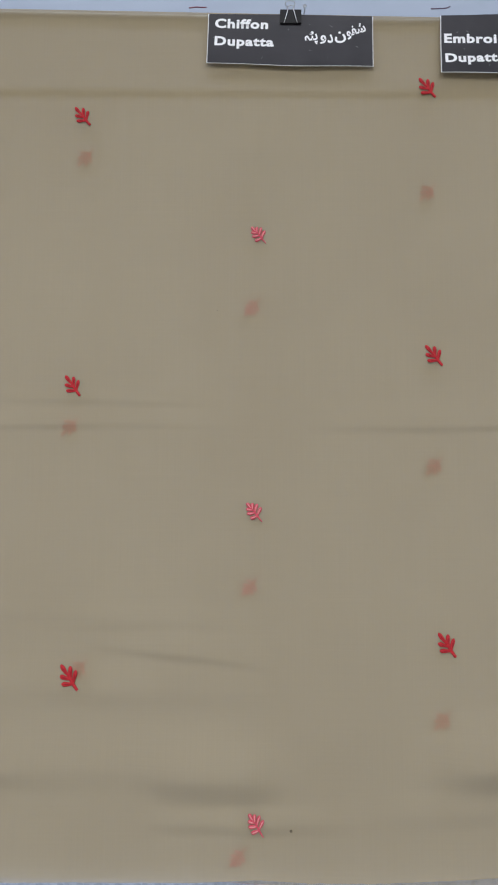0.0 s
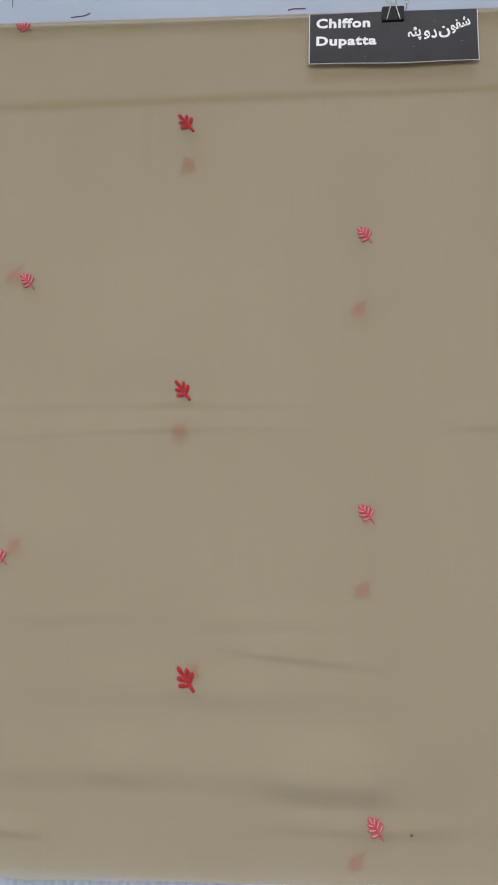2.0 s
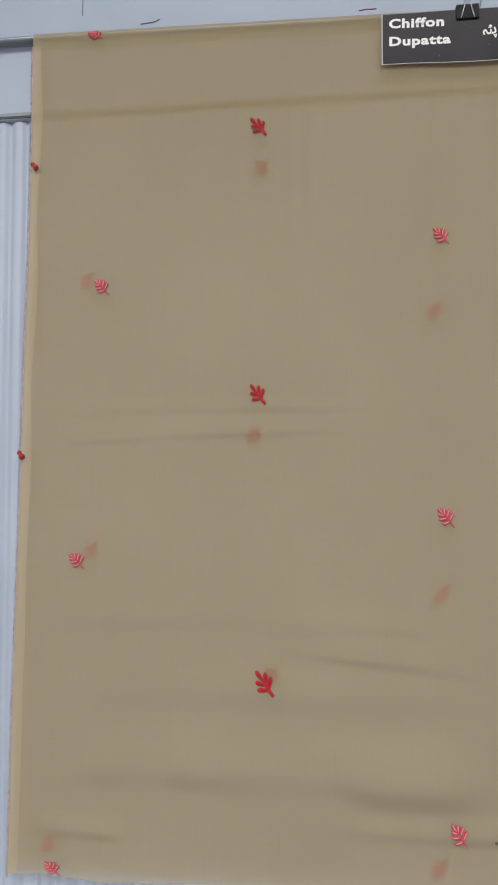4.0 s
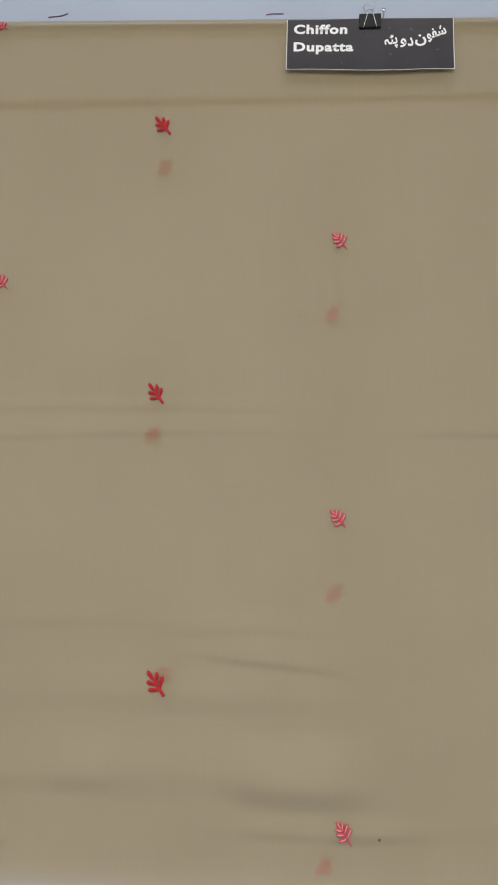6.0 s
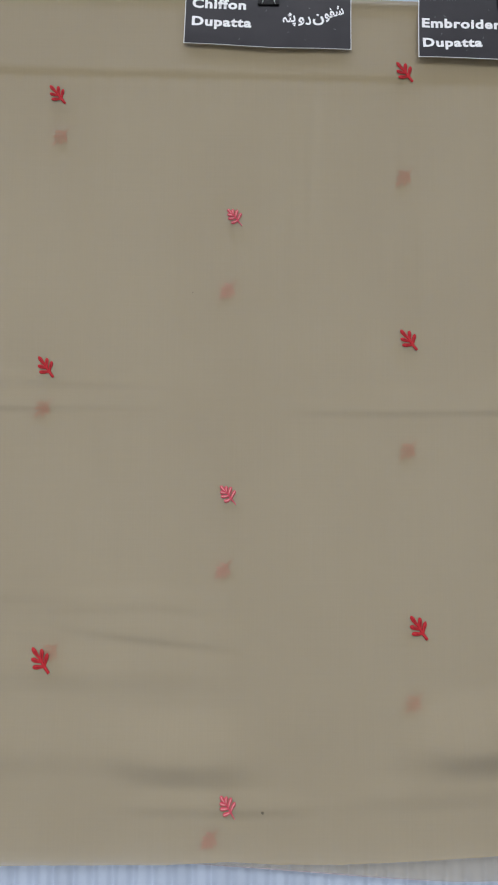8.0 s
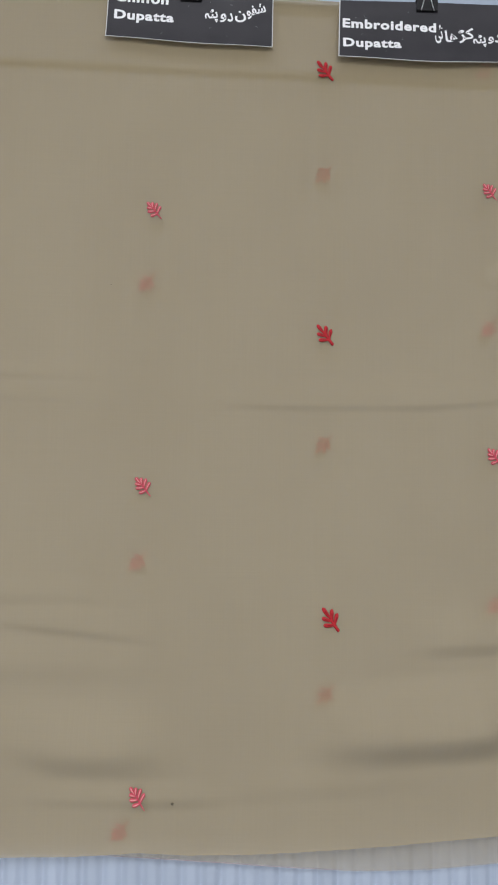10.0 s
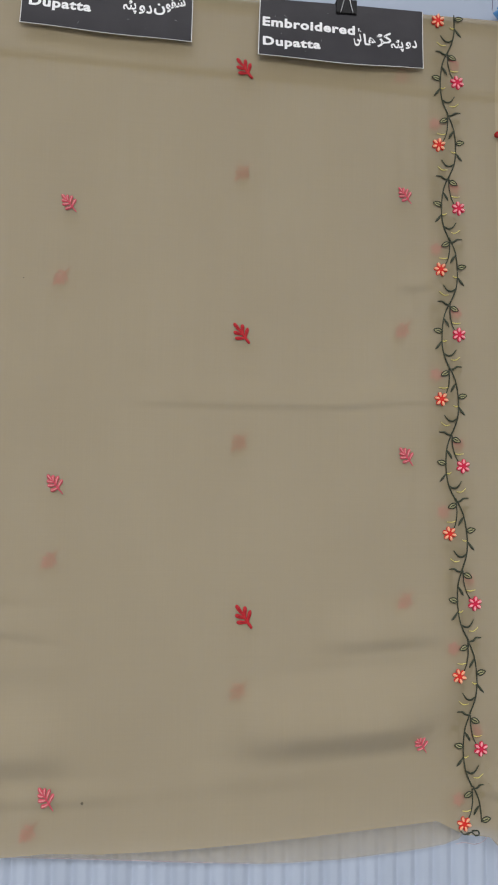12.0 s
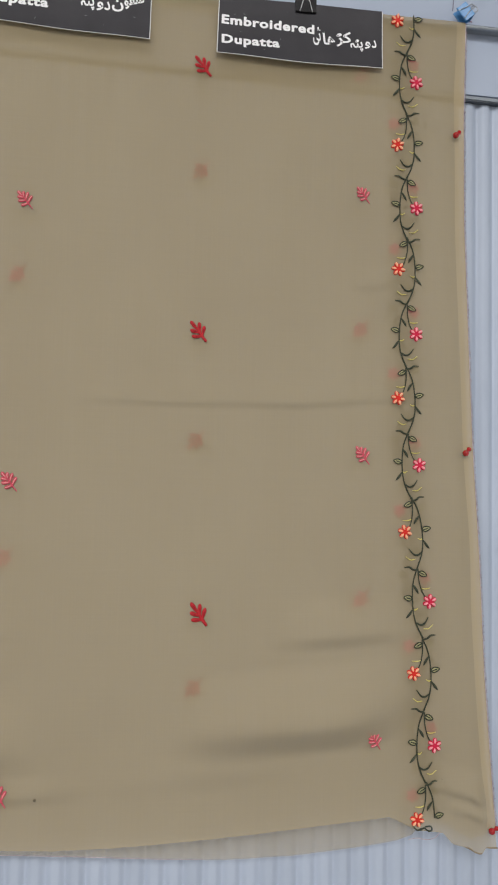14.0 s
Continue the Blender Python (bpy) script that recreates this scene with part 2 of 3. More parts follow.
# ---- the dupatta ----
TOP = ((-0.45, 0.29, 0.60, 0.66), (1.8485, 1.8285, 1.8315, 1.8315))
LEFT = ((0.78, 0.95, 1.10, 1.30, 1.40, 1.55, 1.74, 1.85), (-0.458, -0.455, -0.451, -0.447, -0.445, -0.4405, -0.4375, -0.4375))
RIGHT = ((0.78, 0.85, 0.99, 1.13, 1.27, 1.41, 1.56, 1.71, 1.85), (0.658, 0.653, 0.642, 0.635, 0.6265, 0.6205, 0.6145, 0.6135, 0.6160))
HEM_FRONT = ((-0.46, -0.416, -0.395, -0.34, -0.22, 0.0, 0.07, 0.13, 0.195, 0.26, 0.357, 0.432, 0.522, 0.540, 0.556, 0.572, 0.590, 0.601, 0.6225, 0.630, 0.6392, 0.6443, 0.662),
             (0.803, 0.8065, 0.803, 0.7985, 0.8020, 0.8030, 0.8065, 0.8035, 0.804, 0.806, 0.811, 0.817, 0.8245, 0.816, 0.8075, 0.8060, 0.8030, 0.7900, 0.7838, 0.7785, 0.7757, 0.7835, 0.7821))
HEM_BACK = ((-0.46, -0.30, -0.17, 0.015, 0.112, 0.177, 0.254, 0.326, 0.407, 0.491, 0.533, 0.556, 0.570, 0.60, 0.63, 0.662),
            (0.806, 0.802, 0.7985, 0.798, 0.792, 0.787, 0.781, 0.777, 0.778, 0.785, 0.790, 0.797, 0.812, 0.806, 0.788, 0.796))
# creases: x span, heights along the span, drop of the lower face, how far the cloth stands out, length of the swell above
CREASES = (
    ((-0.44, -0.10, 0.08), (1.3135, 1.3195, 1.3165), 0.005, 0.0007, 0.03),
    ((0.10, 0.15, 0.305, 0.403, 0.52, 0.62), (1.3155, 1.3155, 1.3145, 1.3165, 1.326, 1.328), 0.006, 0.0014, 0.04),
    ((-0.43, -0.24, 0.06), (1.348, 1.3500, 1.343), 0.006, 0.0006, 0.02),
    ((-0.15, -0.13, 0.045, 0.11), (1.066, 1.064, 1.042, 1.034), 0.009, 0.0013, 0.05),
    ((-0.44, -0.30, 0.0), (1.100, 1.095, 1.098), 0.012, 0.0010, 0.05),
    ((-0.40, -0.30, -0.18), (0.912, 0.912, 0.914), 0.020, 0.0018, 0.07),
    ((-0.085, 0.0, 0.06, 0.125), (0.902, 0.900, 0.900, 0.902), 0.030, 0.0034, 0.08),
    ((-0.30, -0.16, 0.04), (0.914, 0.912, 0.908), 0.026, 0.0016, 0.07),
    ((0.24, 0.33, 0.43, 0.50, 0.56), (0.908, 0.913, 0.919, 0.927, 0.940), 0.036, 0.0086, 0.09),
    ((0.36, 0.43, 0.53, 0.56), (1.028, 1.030, 1.037, 1.040), 0.016, 0.0022, 0.06),
    ((0.46, 0.50, 0.535), (1.466, 1.470, 1.478), 0.009, 0.0009, 0.03),
    ((0.565, 0.60, 0.655), (0.857, 0.848, 0.828), 0.012, 0.0026, 0.04),
    ((0.590, 0.62, 0.66), (0.826, 0.822, 0.806), 0.009, 0.0018, 0.02),
    ((0.612, 0.63, 0.66), (0.856, 0.838, 0.815), 0.008, 0.0014, 0.02),
    ((-0.44, -0.16, 0.16), (1.008, 1.004, 0.998), 0.022, 0.0013, 0.05),
    ((-0.10, 0.06, 0.20), (0.862, 0.858, 0.862), 0.012, 0.0014, 0.03),
    ((0.10, 0.26, 0.44), (0.858, 0.868, 0.880), 0.018, 0.0008, 0.04),
    ((-0.20, -0.02, 0.10), (1.083, 1.088, 1.078), 0.010, 0.0009, 0.03),
    ((-0.44, -0.38, -0.30), (0.852, 0.850, 0.846), 0.010, 0.0012, 0.03),
)


def crease(x, z, c):
    xs, zs, drop, out, swell = c
    out *= 3.6
    fade = 0.35 * (xs[-1] - xs[0])
    w = min(1.0, max(0.0, min((x - xs[0]) / fade, (xs[-1] - x) / fade)))
    if w <= 0:
        return 0.0
    w = w * w * (3 - 2 * w)
    w *= 0.75 + 0.5 * noise.noise((x * 11, drop * 900, 0.5))
    drop *= 1.25
    d = z - interp(x, xs, zs) - 0.0025 * noise.noise((x * 9, drop * 700, 2.5))
    if d <= -drop / 2 or d >= swell:
        return 0.0
    if d < drop / 2:
        s = (d + drop / 2) / drop
        return -out * w * s * s * (3 - 2 * s)
    s = 1 - (d - drop / 2) / (swell - drop / 2)
    return -out * w * s * s * (3 - 2 * s)


def front_y(x, z):
    top = interp(x, *TOP)
    near_top = math.exp(-max(0.0, top - z) / 0.05)
    y = (1 - near_top) * (0.0016 * noise.noise((x * 5, 0.3, z * 3.1)) + 0.0007 * noise.noise((x * 17, 1.7, z * 6)) + 0.00022 * noise.noise((x * 60, 5, z * 5)))
    for c in CREASES:
        y += crease(x, z, c)
    # the free hem stands off the board a little
    y -= 0.002 * math.exp(-max(0.0, z - 0.80) / 0.03)
    return y


def back_y(x, z):
    top = interp(x, *TOP)
    near_top = math.exp(-max(0.0, top - z) / 0.06)
    return 0.0125 - 0.0045 * near_top + (1 - near_top) * (0.0016 * noise.noise((x * 4 + 9, 4.0, z * 2.5)) + 0.0006 * noise.noise((x * 15, 8.0, z * 7)))


def sheet(nu, nv, hem, depth, over):
    """A hanging sheet between the two selvages, from its hem to the rail; over: rows that go over the rail."""
    bm = bmesh.new()
    rows = []
    for j in range(nv + 1):
        v = j / nv
        row = []
        for i in range(nu + 1):
            u = i / nu
            z = 1.0
            for _ in range(3):
                xl, xr = interp(z, *LEFT), interp(z, *RIGHT)
                x = xl + (xr - xl) * u
                lo, hi = interp(x, *hem) + 0.0006 * noise.noise((x * 90, 0, 3)), interp(x, *TOP) - 0.004
                z = lo + (hi - lo) * v
            row.append(bm.verts.new((x, depth(x, z), z)))
        rows.append(row)
    for k in range(1, over + 1):
        a = math.pi * k / over
        row = []
        for vert in rows[nv]:
            x, y, z = vert.co
            row.append(bm.verts.new((x, y + 0.004 * (1 - math.cos(a)), z + 0.004 * math.sin(a))))
        rows.append(row)
    for r, s in zip(rows, rows[1:]):
        for k in range(nu):
            bm.faces.new((r[k], r[k + 1], s[k + 1], s[k]))
    return bm


dupatta = tagged(new("dupatta"), "sheer beige chiffon dupatta with red leaf embroidery, folded over a rail", "dupatta")
part("front_panel", sheet(250, 330, HEM_FRONT, front_y, 8), M_VEIL, dupatta, "sheer beige chiffon")
part("back_panel", sheet(120, 160, HEM_BACK, back_y, 0), M_VEIL_BACK, dupatta, "sheer beige chiffon behind the front layer")


def selvage(edge, inward, y_of):
    bm = bmesh.new()
    rows = []
    for j in range(161):
        z = 0.806 + (1.8275 - 0.806) * j / 160
        x = interp(z, *edge)
        wide = 0.0125 + 0.003 * noise.noise((z * 9, 2, inward))
        rows.append([bm.verts.new((x + inward * wide * k / 3, y_of(x + inward * wide * k / 3, z) - 0.0009, z)) for k in range(4)])
    for r, s in zip(rows, rows[1:]):
        for k in range(3):
            bm.faces.new((r[k], r[k + 1], s[k + 1], s[k]))
    return part("selvage", bm, M_SELVAGE, dupatta, "denser yellow-beige woven edge")


selvage(LEFT, 1, front_y)
selvage(RIGHT, -1, front_y)


def fringe(edge, out, seed):
    rnd = random.Random(seed)
    bm = bmesh.new()
    line = []
    for i in range(300):
        z = 0.802 + (1.828 - 0.802) * i / 299
        x = interp(z, *edge) + out * (0.0003 + 0.0006 * noise.noise((z * 140, seed, 0)))
        line.append((x, front_y(x, z) - 0.0002, z))
    tube(bm, line, [0.0008 + 0.0004 * noise.noise((i * 0.7, seed, 4)) for i in range(300)], 5)
    for i in range(2600):
        z = rnd.uniform(0.80, 1.826)
        x = interp(z, *edge)
        y = front_y(x, z)
        ln = rnd.uniform(0.0010, 0.0036)
        drop = rnd.uniform(-0.003, 0.001)
        tube(bm, [(x - out * 0.001, y, z), (x + out * ln * 0.6, y + 0.0006, z + drop * 0.4), (x + out * ln, y + 0.0003, z + drop)], 0.00024, 3)
    return tagged(part("fringe", bm, M_FRINGE, dupatta, "frayed lilac edge threads"), kind="stuff")


fringe(LEFT, -1, 3)
fringe(RIGHT, 1, 4)


def hem_line(name, hem, depth, x0, x1, radius, mat, label):
    """A rolled hem along part of the lower edge."""
    bm = bmesh.new()
    n = max(8, int((x1 - x0) / 0.004))
    xs = [x0 + (x1 - x0) * i / n for i in range(n + 1)]
    pts = [(x, depth(x, interp(x, *hem)) - 0.0004, interp(x, *hem) + 0.0004) for x in xs]
    tube(bm, pts, [radius * (0.25 + 0.75 * math.sin(math.pi * min(1, max(0, i / n))) ** 0.5) * (1 + 0.5 * noise.noise((x * 120, 3, 1))) for i, x in enumerate(xs)], 5)
    part(name, bm, mat, dupatta, label)


hem_line("rolled_hem", HEM_FRONT, front_y, 0.6160, 0.6400, 0.0009, M_HEM, "dark rolled edge of the hem")
hem_line("rolled_hem", HEM_FRONT, front_y, 0.6440, 0.6610, 0.0011, M_HEM, "dark rolled edge of the hem")
hem_line("hem_stitching", HEM_BACK, back_y, 0.02, 0.30, 0.0005, M_FRINGE, "thin grey edge stitching")
bm = bmesh.new()
tube(bm, smooth_line([(0.5457, -0.001, 0.7972), (0.5556, -0.002, 0.7994), (0.5685, -0.002, 0.7969), (0.5792, -0.001, 0.7985), (0.5860, 0.0, 0.8040)], 5), 0.0005, 5)
part("hem_thread", bm, M_FRINGE, dupatta, "thin grey thread that hangs loose below the hem")
bm = bmesh.new()
for pts in (((0.5500, 0.8150), (0.5560, 0.8085), (0.5620, 0.8100)), ((0.5600, 0.8075), (0.5650, 0.8105), (0.5700, 0.8070)), ((0.5660, 0.8120), (0.5735, 0.8120), (0.5745, 0.8075), (0.5700, 0.8065))):
    tube(bm, smooth_line([(x, front_y(x, z) - 0.0010, z) for x, z in pts], 5), 0.0009, 5)
part("frayed_stitches", bm, M_GREEN, dupatta, "frayed dark green stitches at the cut hem")


# ---- embroidered leaf sprigs ----
def lobe_mesh(name, length, width, mat, deep=0.0011, club=False):
    """One puffed satin-stitch lobe along +x, from its root at the origin."""
    bm = bmesh.new()
    n, s = 9, 8
    pts, rad = [], []
    for i in range(n):
        t = i / (n - 1)
        pts.append((length * t, 0, 0.04 * length * math.sin(math.pi * t)))
        if club:
            rad.append(width / 2 * (0.55 + 0.45 * min(1, t / 0.6)) * max(0.25, math.sqrt(max(0.0, 1 - max(0.0, (t - 0.72) / 0.28) ** 2))))
            continue
        rad.append(width / 2 * max(0.16, math.sin(math.pi * (0.12 + 0.83 * t) ** 1.25) ** 0.7))
    tube(bm, pts, rad, s, flat=2 * deep / width)
    me = bpy.data.meshes.new(name)
    bm.to_mesh(me)
    bm.free()
    me.polygons.foreach_set("use_smooth", [True] * len(me.polygons))
    me.materials.append(mat)
    return me


def stem_mesh(name, pts, radii, mat):
    bm = bmesh.new()
    line = smooth_line([(x, 0, z) for x, z in pts])
    k = len(line)
    tube(bm, line, [interp(i / (k - 1), np.linspace(0, 1, len(radii)), radii) for i in range(k)], 6, flat=0.7)
    me = bpy.data.meshes.new(name)
    bm.to_mesh(me)
    bm.free()
    me.polygons.foreach_set("use_smooth", [True] * len(me.polygons))
    me.materials.append(mat)
    return me


MM = 0.001
LOBE = lobe_mesh("lobe", 8.8 * MM, 4.3 * MM, M_RED, 0.0013, True)
LOBE_GROOVE = lobe_mesh("lobe_groove_shade", 6.4 * MM, 1.3 * MM, M_RED_GROOVE, 0.0015)
LOBE_FINE = lobe_mesh("fine_lobe", 8.8 * MM, 4.2 * MM, M_PINK, 0.0011, True)
LOBE_BACK = lobe_mesh("back_lobe", 9.2 * MM, 4.0 * MM, M_GHOST, 0.0011, True)
LOBE_BACK_FINE = lobe_mesh("back_fine_lobe", 8.8 * MM, 3.4 * MM, M_GHOST_PINK, 0.0009, True)
LOBE_HIGHLIGHT = lobe_mesh("highlight_lobe", 7.0 * MM, 1.7 * MM, M_PINK_HIGHLIGHT, 0.0014)
STEM = stem_mesh("sprig_stem", [(-5.5 * MM, 6.2 * MM), (-1 * MM, 1.4 * MM), (3.6 * MM, -4.6 * MM), (9.4 * MM, -11 * MM)], (0.0010, 0.0015, 0.0017, 0.0015), M_RED)
STEM_FINE = stem_mesh("fine_sprig_stem", [(-7.5 * MM, 8.4 * MM), (-1 * MM, 1.6 * MM), (4 * MM, -4.6 * MM), (9.0 * MM, -10 * MM)], (0.0007, 0.0009, 0.0010, 0.0005), M_PINK)
STEM_BACK = stem_mesh("back_sprig_stem", [(-5.5 * MM, 6.2 * MM), (-1 * MM, 1.4 * MM), (3.6 * MM, -4.6 * MM), (9.4 * MM, -11 * MM)], (0.0008, 0.0012, 0.0012, 0.0007), M_GHOST)
# root x, root z, tip x, tip z in millimetres
BOLD = ((-1.4, 1.8, -9.4, 10.2), (1.4, -1.0, -0.1, 9.4), (4.4, -5.2, 6.0, 5.8), (0.2, -1.4, -9.0, 0.8), (4.2, -5.2, -6.6, -6.2))
FINE = ((-4.0, 4.4, -9.6, 10.4), (-2.6, 3.0, -3.4, 10.4), (0.2, 0.2, 2.2, 9.6), (3.2, -3.2, 6.8, 5.6), (-2.6, 2.8, -9.6, 3.9), (0.2, -0.2, -8.4, -1.4), (3.2, -3.4, -4.4, -6.8))


def sprig(x, z, bold, back=False, size=1.0, turn=0.0, squash=1.0):
    depth = back_y if back else front_y
    e = 0.008
    y = (depth(x, z) + depth(x + e, z) + depth(x - e, z) + depth(x, z + e) + depth(x, z - e)) / 5 - (0.0022 if back else 0.0017)
    lie = Matrix.Identity(4)
    lie[1][0], lie[1][2] = (depth(x + e, z) - depth(x - e, z)) / (2 * e), (depth(x, z + e) - depth(x, z - e)) / (2 * e)
    flip = -1 if back else 1
    base = Matrix.Translation((x, y, z)) @ lie @ pose(0, 0, 0, 0, turn, 0) @ Matrix.Diagonal((size, 1, size * squash * flip, 1))
    stem = share("leaf_sprig", STEM_BACK if back else STEM if bold else STEM_FINE, dupatta, base, ("red" if bold else "pink") + " embroidered leaf sprig" + (" on the back layer" if back else ""))
    for x0, z0, x1, z1 in (BOLD if bold else FINE):
        ln = math.hypot(x1 - x0, z1 - z0) / 8
        m = Matrix.Translation((x0 * MM, 0, z0 * MM)) @ pose(0, 0, 0, 0, -math.degrees(math.atan2(z1 - z0, x1 - x0)), 0) @ Matrix.Diagonal((ln, 1, 1, 1))
        share("lobe", (LOBE_BACK if bold else LOBE_BACK_FINE) if back else LOBE if bold else LOBE_FINE, stem, m)
        # painted shading: a dark groove on red lobes, a pale highlight on pink
        if not back:
            share("highlight_stitch", LOBE_GROOVE if bold else LOBE_HIGHLIGHT, stem, m @ Matrix.Translation((1.2 * MM, -0.0003, 0)))
    return stem


for x, z, bold, size, turn, squash in (
        (-0.146, 1.701, True, 1.0, 2, 1.0), (0.2755, 1.7345, True, 1.06, 3, 1.0), (0.068, 1.5525, False, 0.95, 2, 1.0),
        (-0.151, 1.3675, True, 1.0, 4, 1.05), (0.278, 1.404, True, 1.06, 3, 1.0), (0.063, 1.220, False, 1.0, 3, 1.0),
        (-0.1475, 1.029, True, 1.12, 4, 1.1), (0.2865, 1.067, True, 1.1, 5, 1.05), (0.0655, 0.8685, False, 1.0, 6, 1.15),
        (-0.3555, 1.8388, False, 0.95, -8, 0.62), (-0.3455, 1.5085, False, 0.95, 2, 0.95), (-0.3755, 1.172, False, 1.0, 0, 0.9), (-0.403, 0.814, False, 1.0, 0, 0.72),
        (0.479, 1.589, False, 0.92, 4, 1.0), (0.482, 1.261, False, 0.98, 5, 1.0), (0.5005, 0.917, False, 0.92, 8, 0.95)):
    sprig(x if bold else x + 0.002, z if bold else z - 0.0022, bold, False, size, turn, squash)
for x, z, bold in (
        (-0.144, 1.654, True), (0.277, 1.6085, True), (0.0625, 1.466, False), (-0.157, 1.320, True), (0.279, 1.273, True), (0.060, 1.1315, False),
        (-0.1405, 1.035, True), (0.283, 0.9785, True), (0.047, 0.8255, False), (-0.366, 1.521, False), (-0.360, 1.184, False), (-0.411, 0.835, False),
        (0.483, 1.420, False), (0.488, 1.084, False), (0.481, 1.752, False)):
    sprig(x, z, bold, True, 1.0)


# ---- embroidered vine border ----
def disc_mesh(name, mat, lobes, r, deep):
    bm = bmesh.new()
    n = 48
    ring = []
    for k in range(n):
        a = k * math.tau / n
        rr = r * (0.46 + 0.54 * abs(math.cos(a * lobes / 2)) ** 0.55)
        ring.append((rr * math.cos(a), rr * math.sin(a)))
    lo = [bm.verts.new((x, 0.0006, z)) for x, z in ring]
    mid = [bm.verts.new((x * 0.96, -deep * 0.6, z * 0.96)) for x, z in ring]
    hi = [bm.verts.new((x * 0.6, -deep, z * 0.6)) for x, z in ring]
    c = bm.verts.new((0, -deep * 1.25, 0))
    for k in range(n):
        j = (k + 1) % n
        bm.faces.new((lo[k], lo[j], mid[j], mid[k]))
        bm.faces.new((mid[k], mid[j], hi[j], hi[k]))
        bm.faces.new((hi[k], hi[j], c))
    bmesh.ops.recalc_face_normals(bm, faces=bm.faces)
    me = bpy.data.meshes.new(name)
    bm.to_mesh(me)
    bm.free()
    me.polygons.foreach_set("use_smooth", [True] * n * 3)
    me.materials.append(mat)
    return me


FLOWER_PINK = disc_mesh("pink_flower", M_CRIMSON, 6, 9.2 * MM, 0.0008)
FLOWER_ORANGE = disc_mesh("orange_flower", M_SCARLET, 6, 9.0 * MM, 0.0008)
FLOWER_BACK = disc_mesh("back_flower", M_GHOST_PINK, 6, 8.8 * MM, 0.0006)
PETAL_PINK = lobe_mesh("pink_petal", 5.6 * MM, 3.1 * MM, M_PETAL_PINK, 0.0010)
PETAL_PEACH = lobe_mesh("peach_petal", 5.8 * MM, 3.3 * MM, M_PETAL_PEACH, 0.0010)
LEAF_FILL = lobe_mesh("leaf_fill", 10.2 * MM, 5.6 * MM, M_LEAF, 0.0006)
LEAF_RIM = stem_mesh("leaf_rim", [(-1 * MM, 0), (2.2 * MM, 2.6 * MM), (6 * MM, 2.7 * MM), (10.5 * MM, 0), (6 * MM, -2.7 * MM), (2.2 * MM, -2.4 * MM), (-1 * MM, 0), (3 * MM, 0.3 * MM), (7.5 * MM, 0)], (0.0007,), M_GREEN)
LEAF_SOLID = lobe_mesh("slim_leaf", 12.5 * MM, 3.1 * MM, M_GREEN, 0.0008)
STEM_PATH = stem_mesh("vine_stem", [(1.0 * MM, 41 * MM), (-6.4 * MM, 24.5 * MM), (-9.4 * MM, 6 * MM), (-9.4 * MM, -12.5 * MM), (-6.4 * MM, -27 * MM), (0.2 * MM, -41.5 * MM)], (0.0009, 0.0007, 0.0010), M_GREEN)
TWIG = stem_mesh("flower_stalk", [(0.6 * MM, 38 * MM), (0.6 * MM, 24.5 * MM), (3.4 * MM, 12 * MM), (7 * MM, 5 * MM)], (0.0008, 0.0007, 0.0007), M_GREEN)
CURL_A = stem_mesh("tendril", [(-6.5 * MM, -24 * MM), (-1.5 * MM, -26.6 * MM), (4 * MM, -25 * MM), (9 * MM, -18.5 * MM)], (0.0010, 0.0012, 0.0005), M_GREEN)
CURL_B = stem_mesh("tendril_wave", [(0 * MM, -43.5 * MM), (6 * MM, -42.5 * MM), (10 * MM, -39.6 * MM), (16.5 * MM, -39.6 * MM)], (0.0009, 0.0013, 0.0005), M_GREEN)
YELLOW_A = stem_mesh("yellow_tendril", [(-9 * MM, -8.4 * MM), (-6.5 * MM, -9 * MM), (-3.4 * MM, -7.2 * MM)], (0.0006, 0.0007, 0.0004), M_YELLOW)
YELLOW_B = stem_mesh("yellow_stitch", [(3.2 * MM, 15.0 * MM), (8 * MM, 13.8 * MM), (14.4 * MM, 14.6 * MM)], (0.0005, 0.0007, 0.0004), M_YELLOW)
YELLOW_C = stem_mesh("yellow_curl", [(2 * MM, -31 * MM), (8 * MM, -31.6 * MM), (14 * MM, -27.5 * MM)], (0.0004, 0.0006, 0.0004), M_YELLOW)

FLOWER_Z = (1.8215, 1.741, 1.657, 1.576, 1.496, 1.414, 1.332, 1.249, 1.166, 1.081, 0.994, 0.907, 0.820)
MID_X = ((0.80, 0.86, 0.95, 1.04, 1.12, 1.25, 1.37, 1.50, 1.60, 1.85), (0.5700, 0.5665, 0.5640, 0.5615, 0.5545, 0.5435, 0.5385, 0.5395, 0.5375, 0.5355))


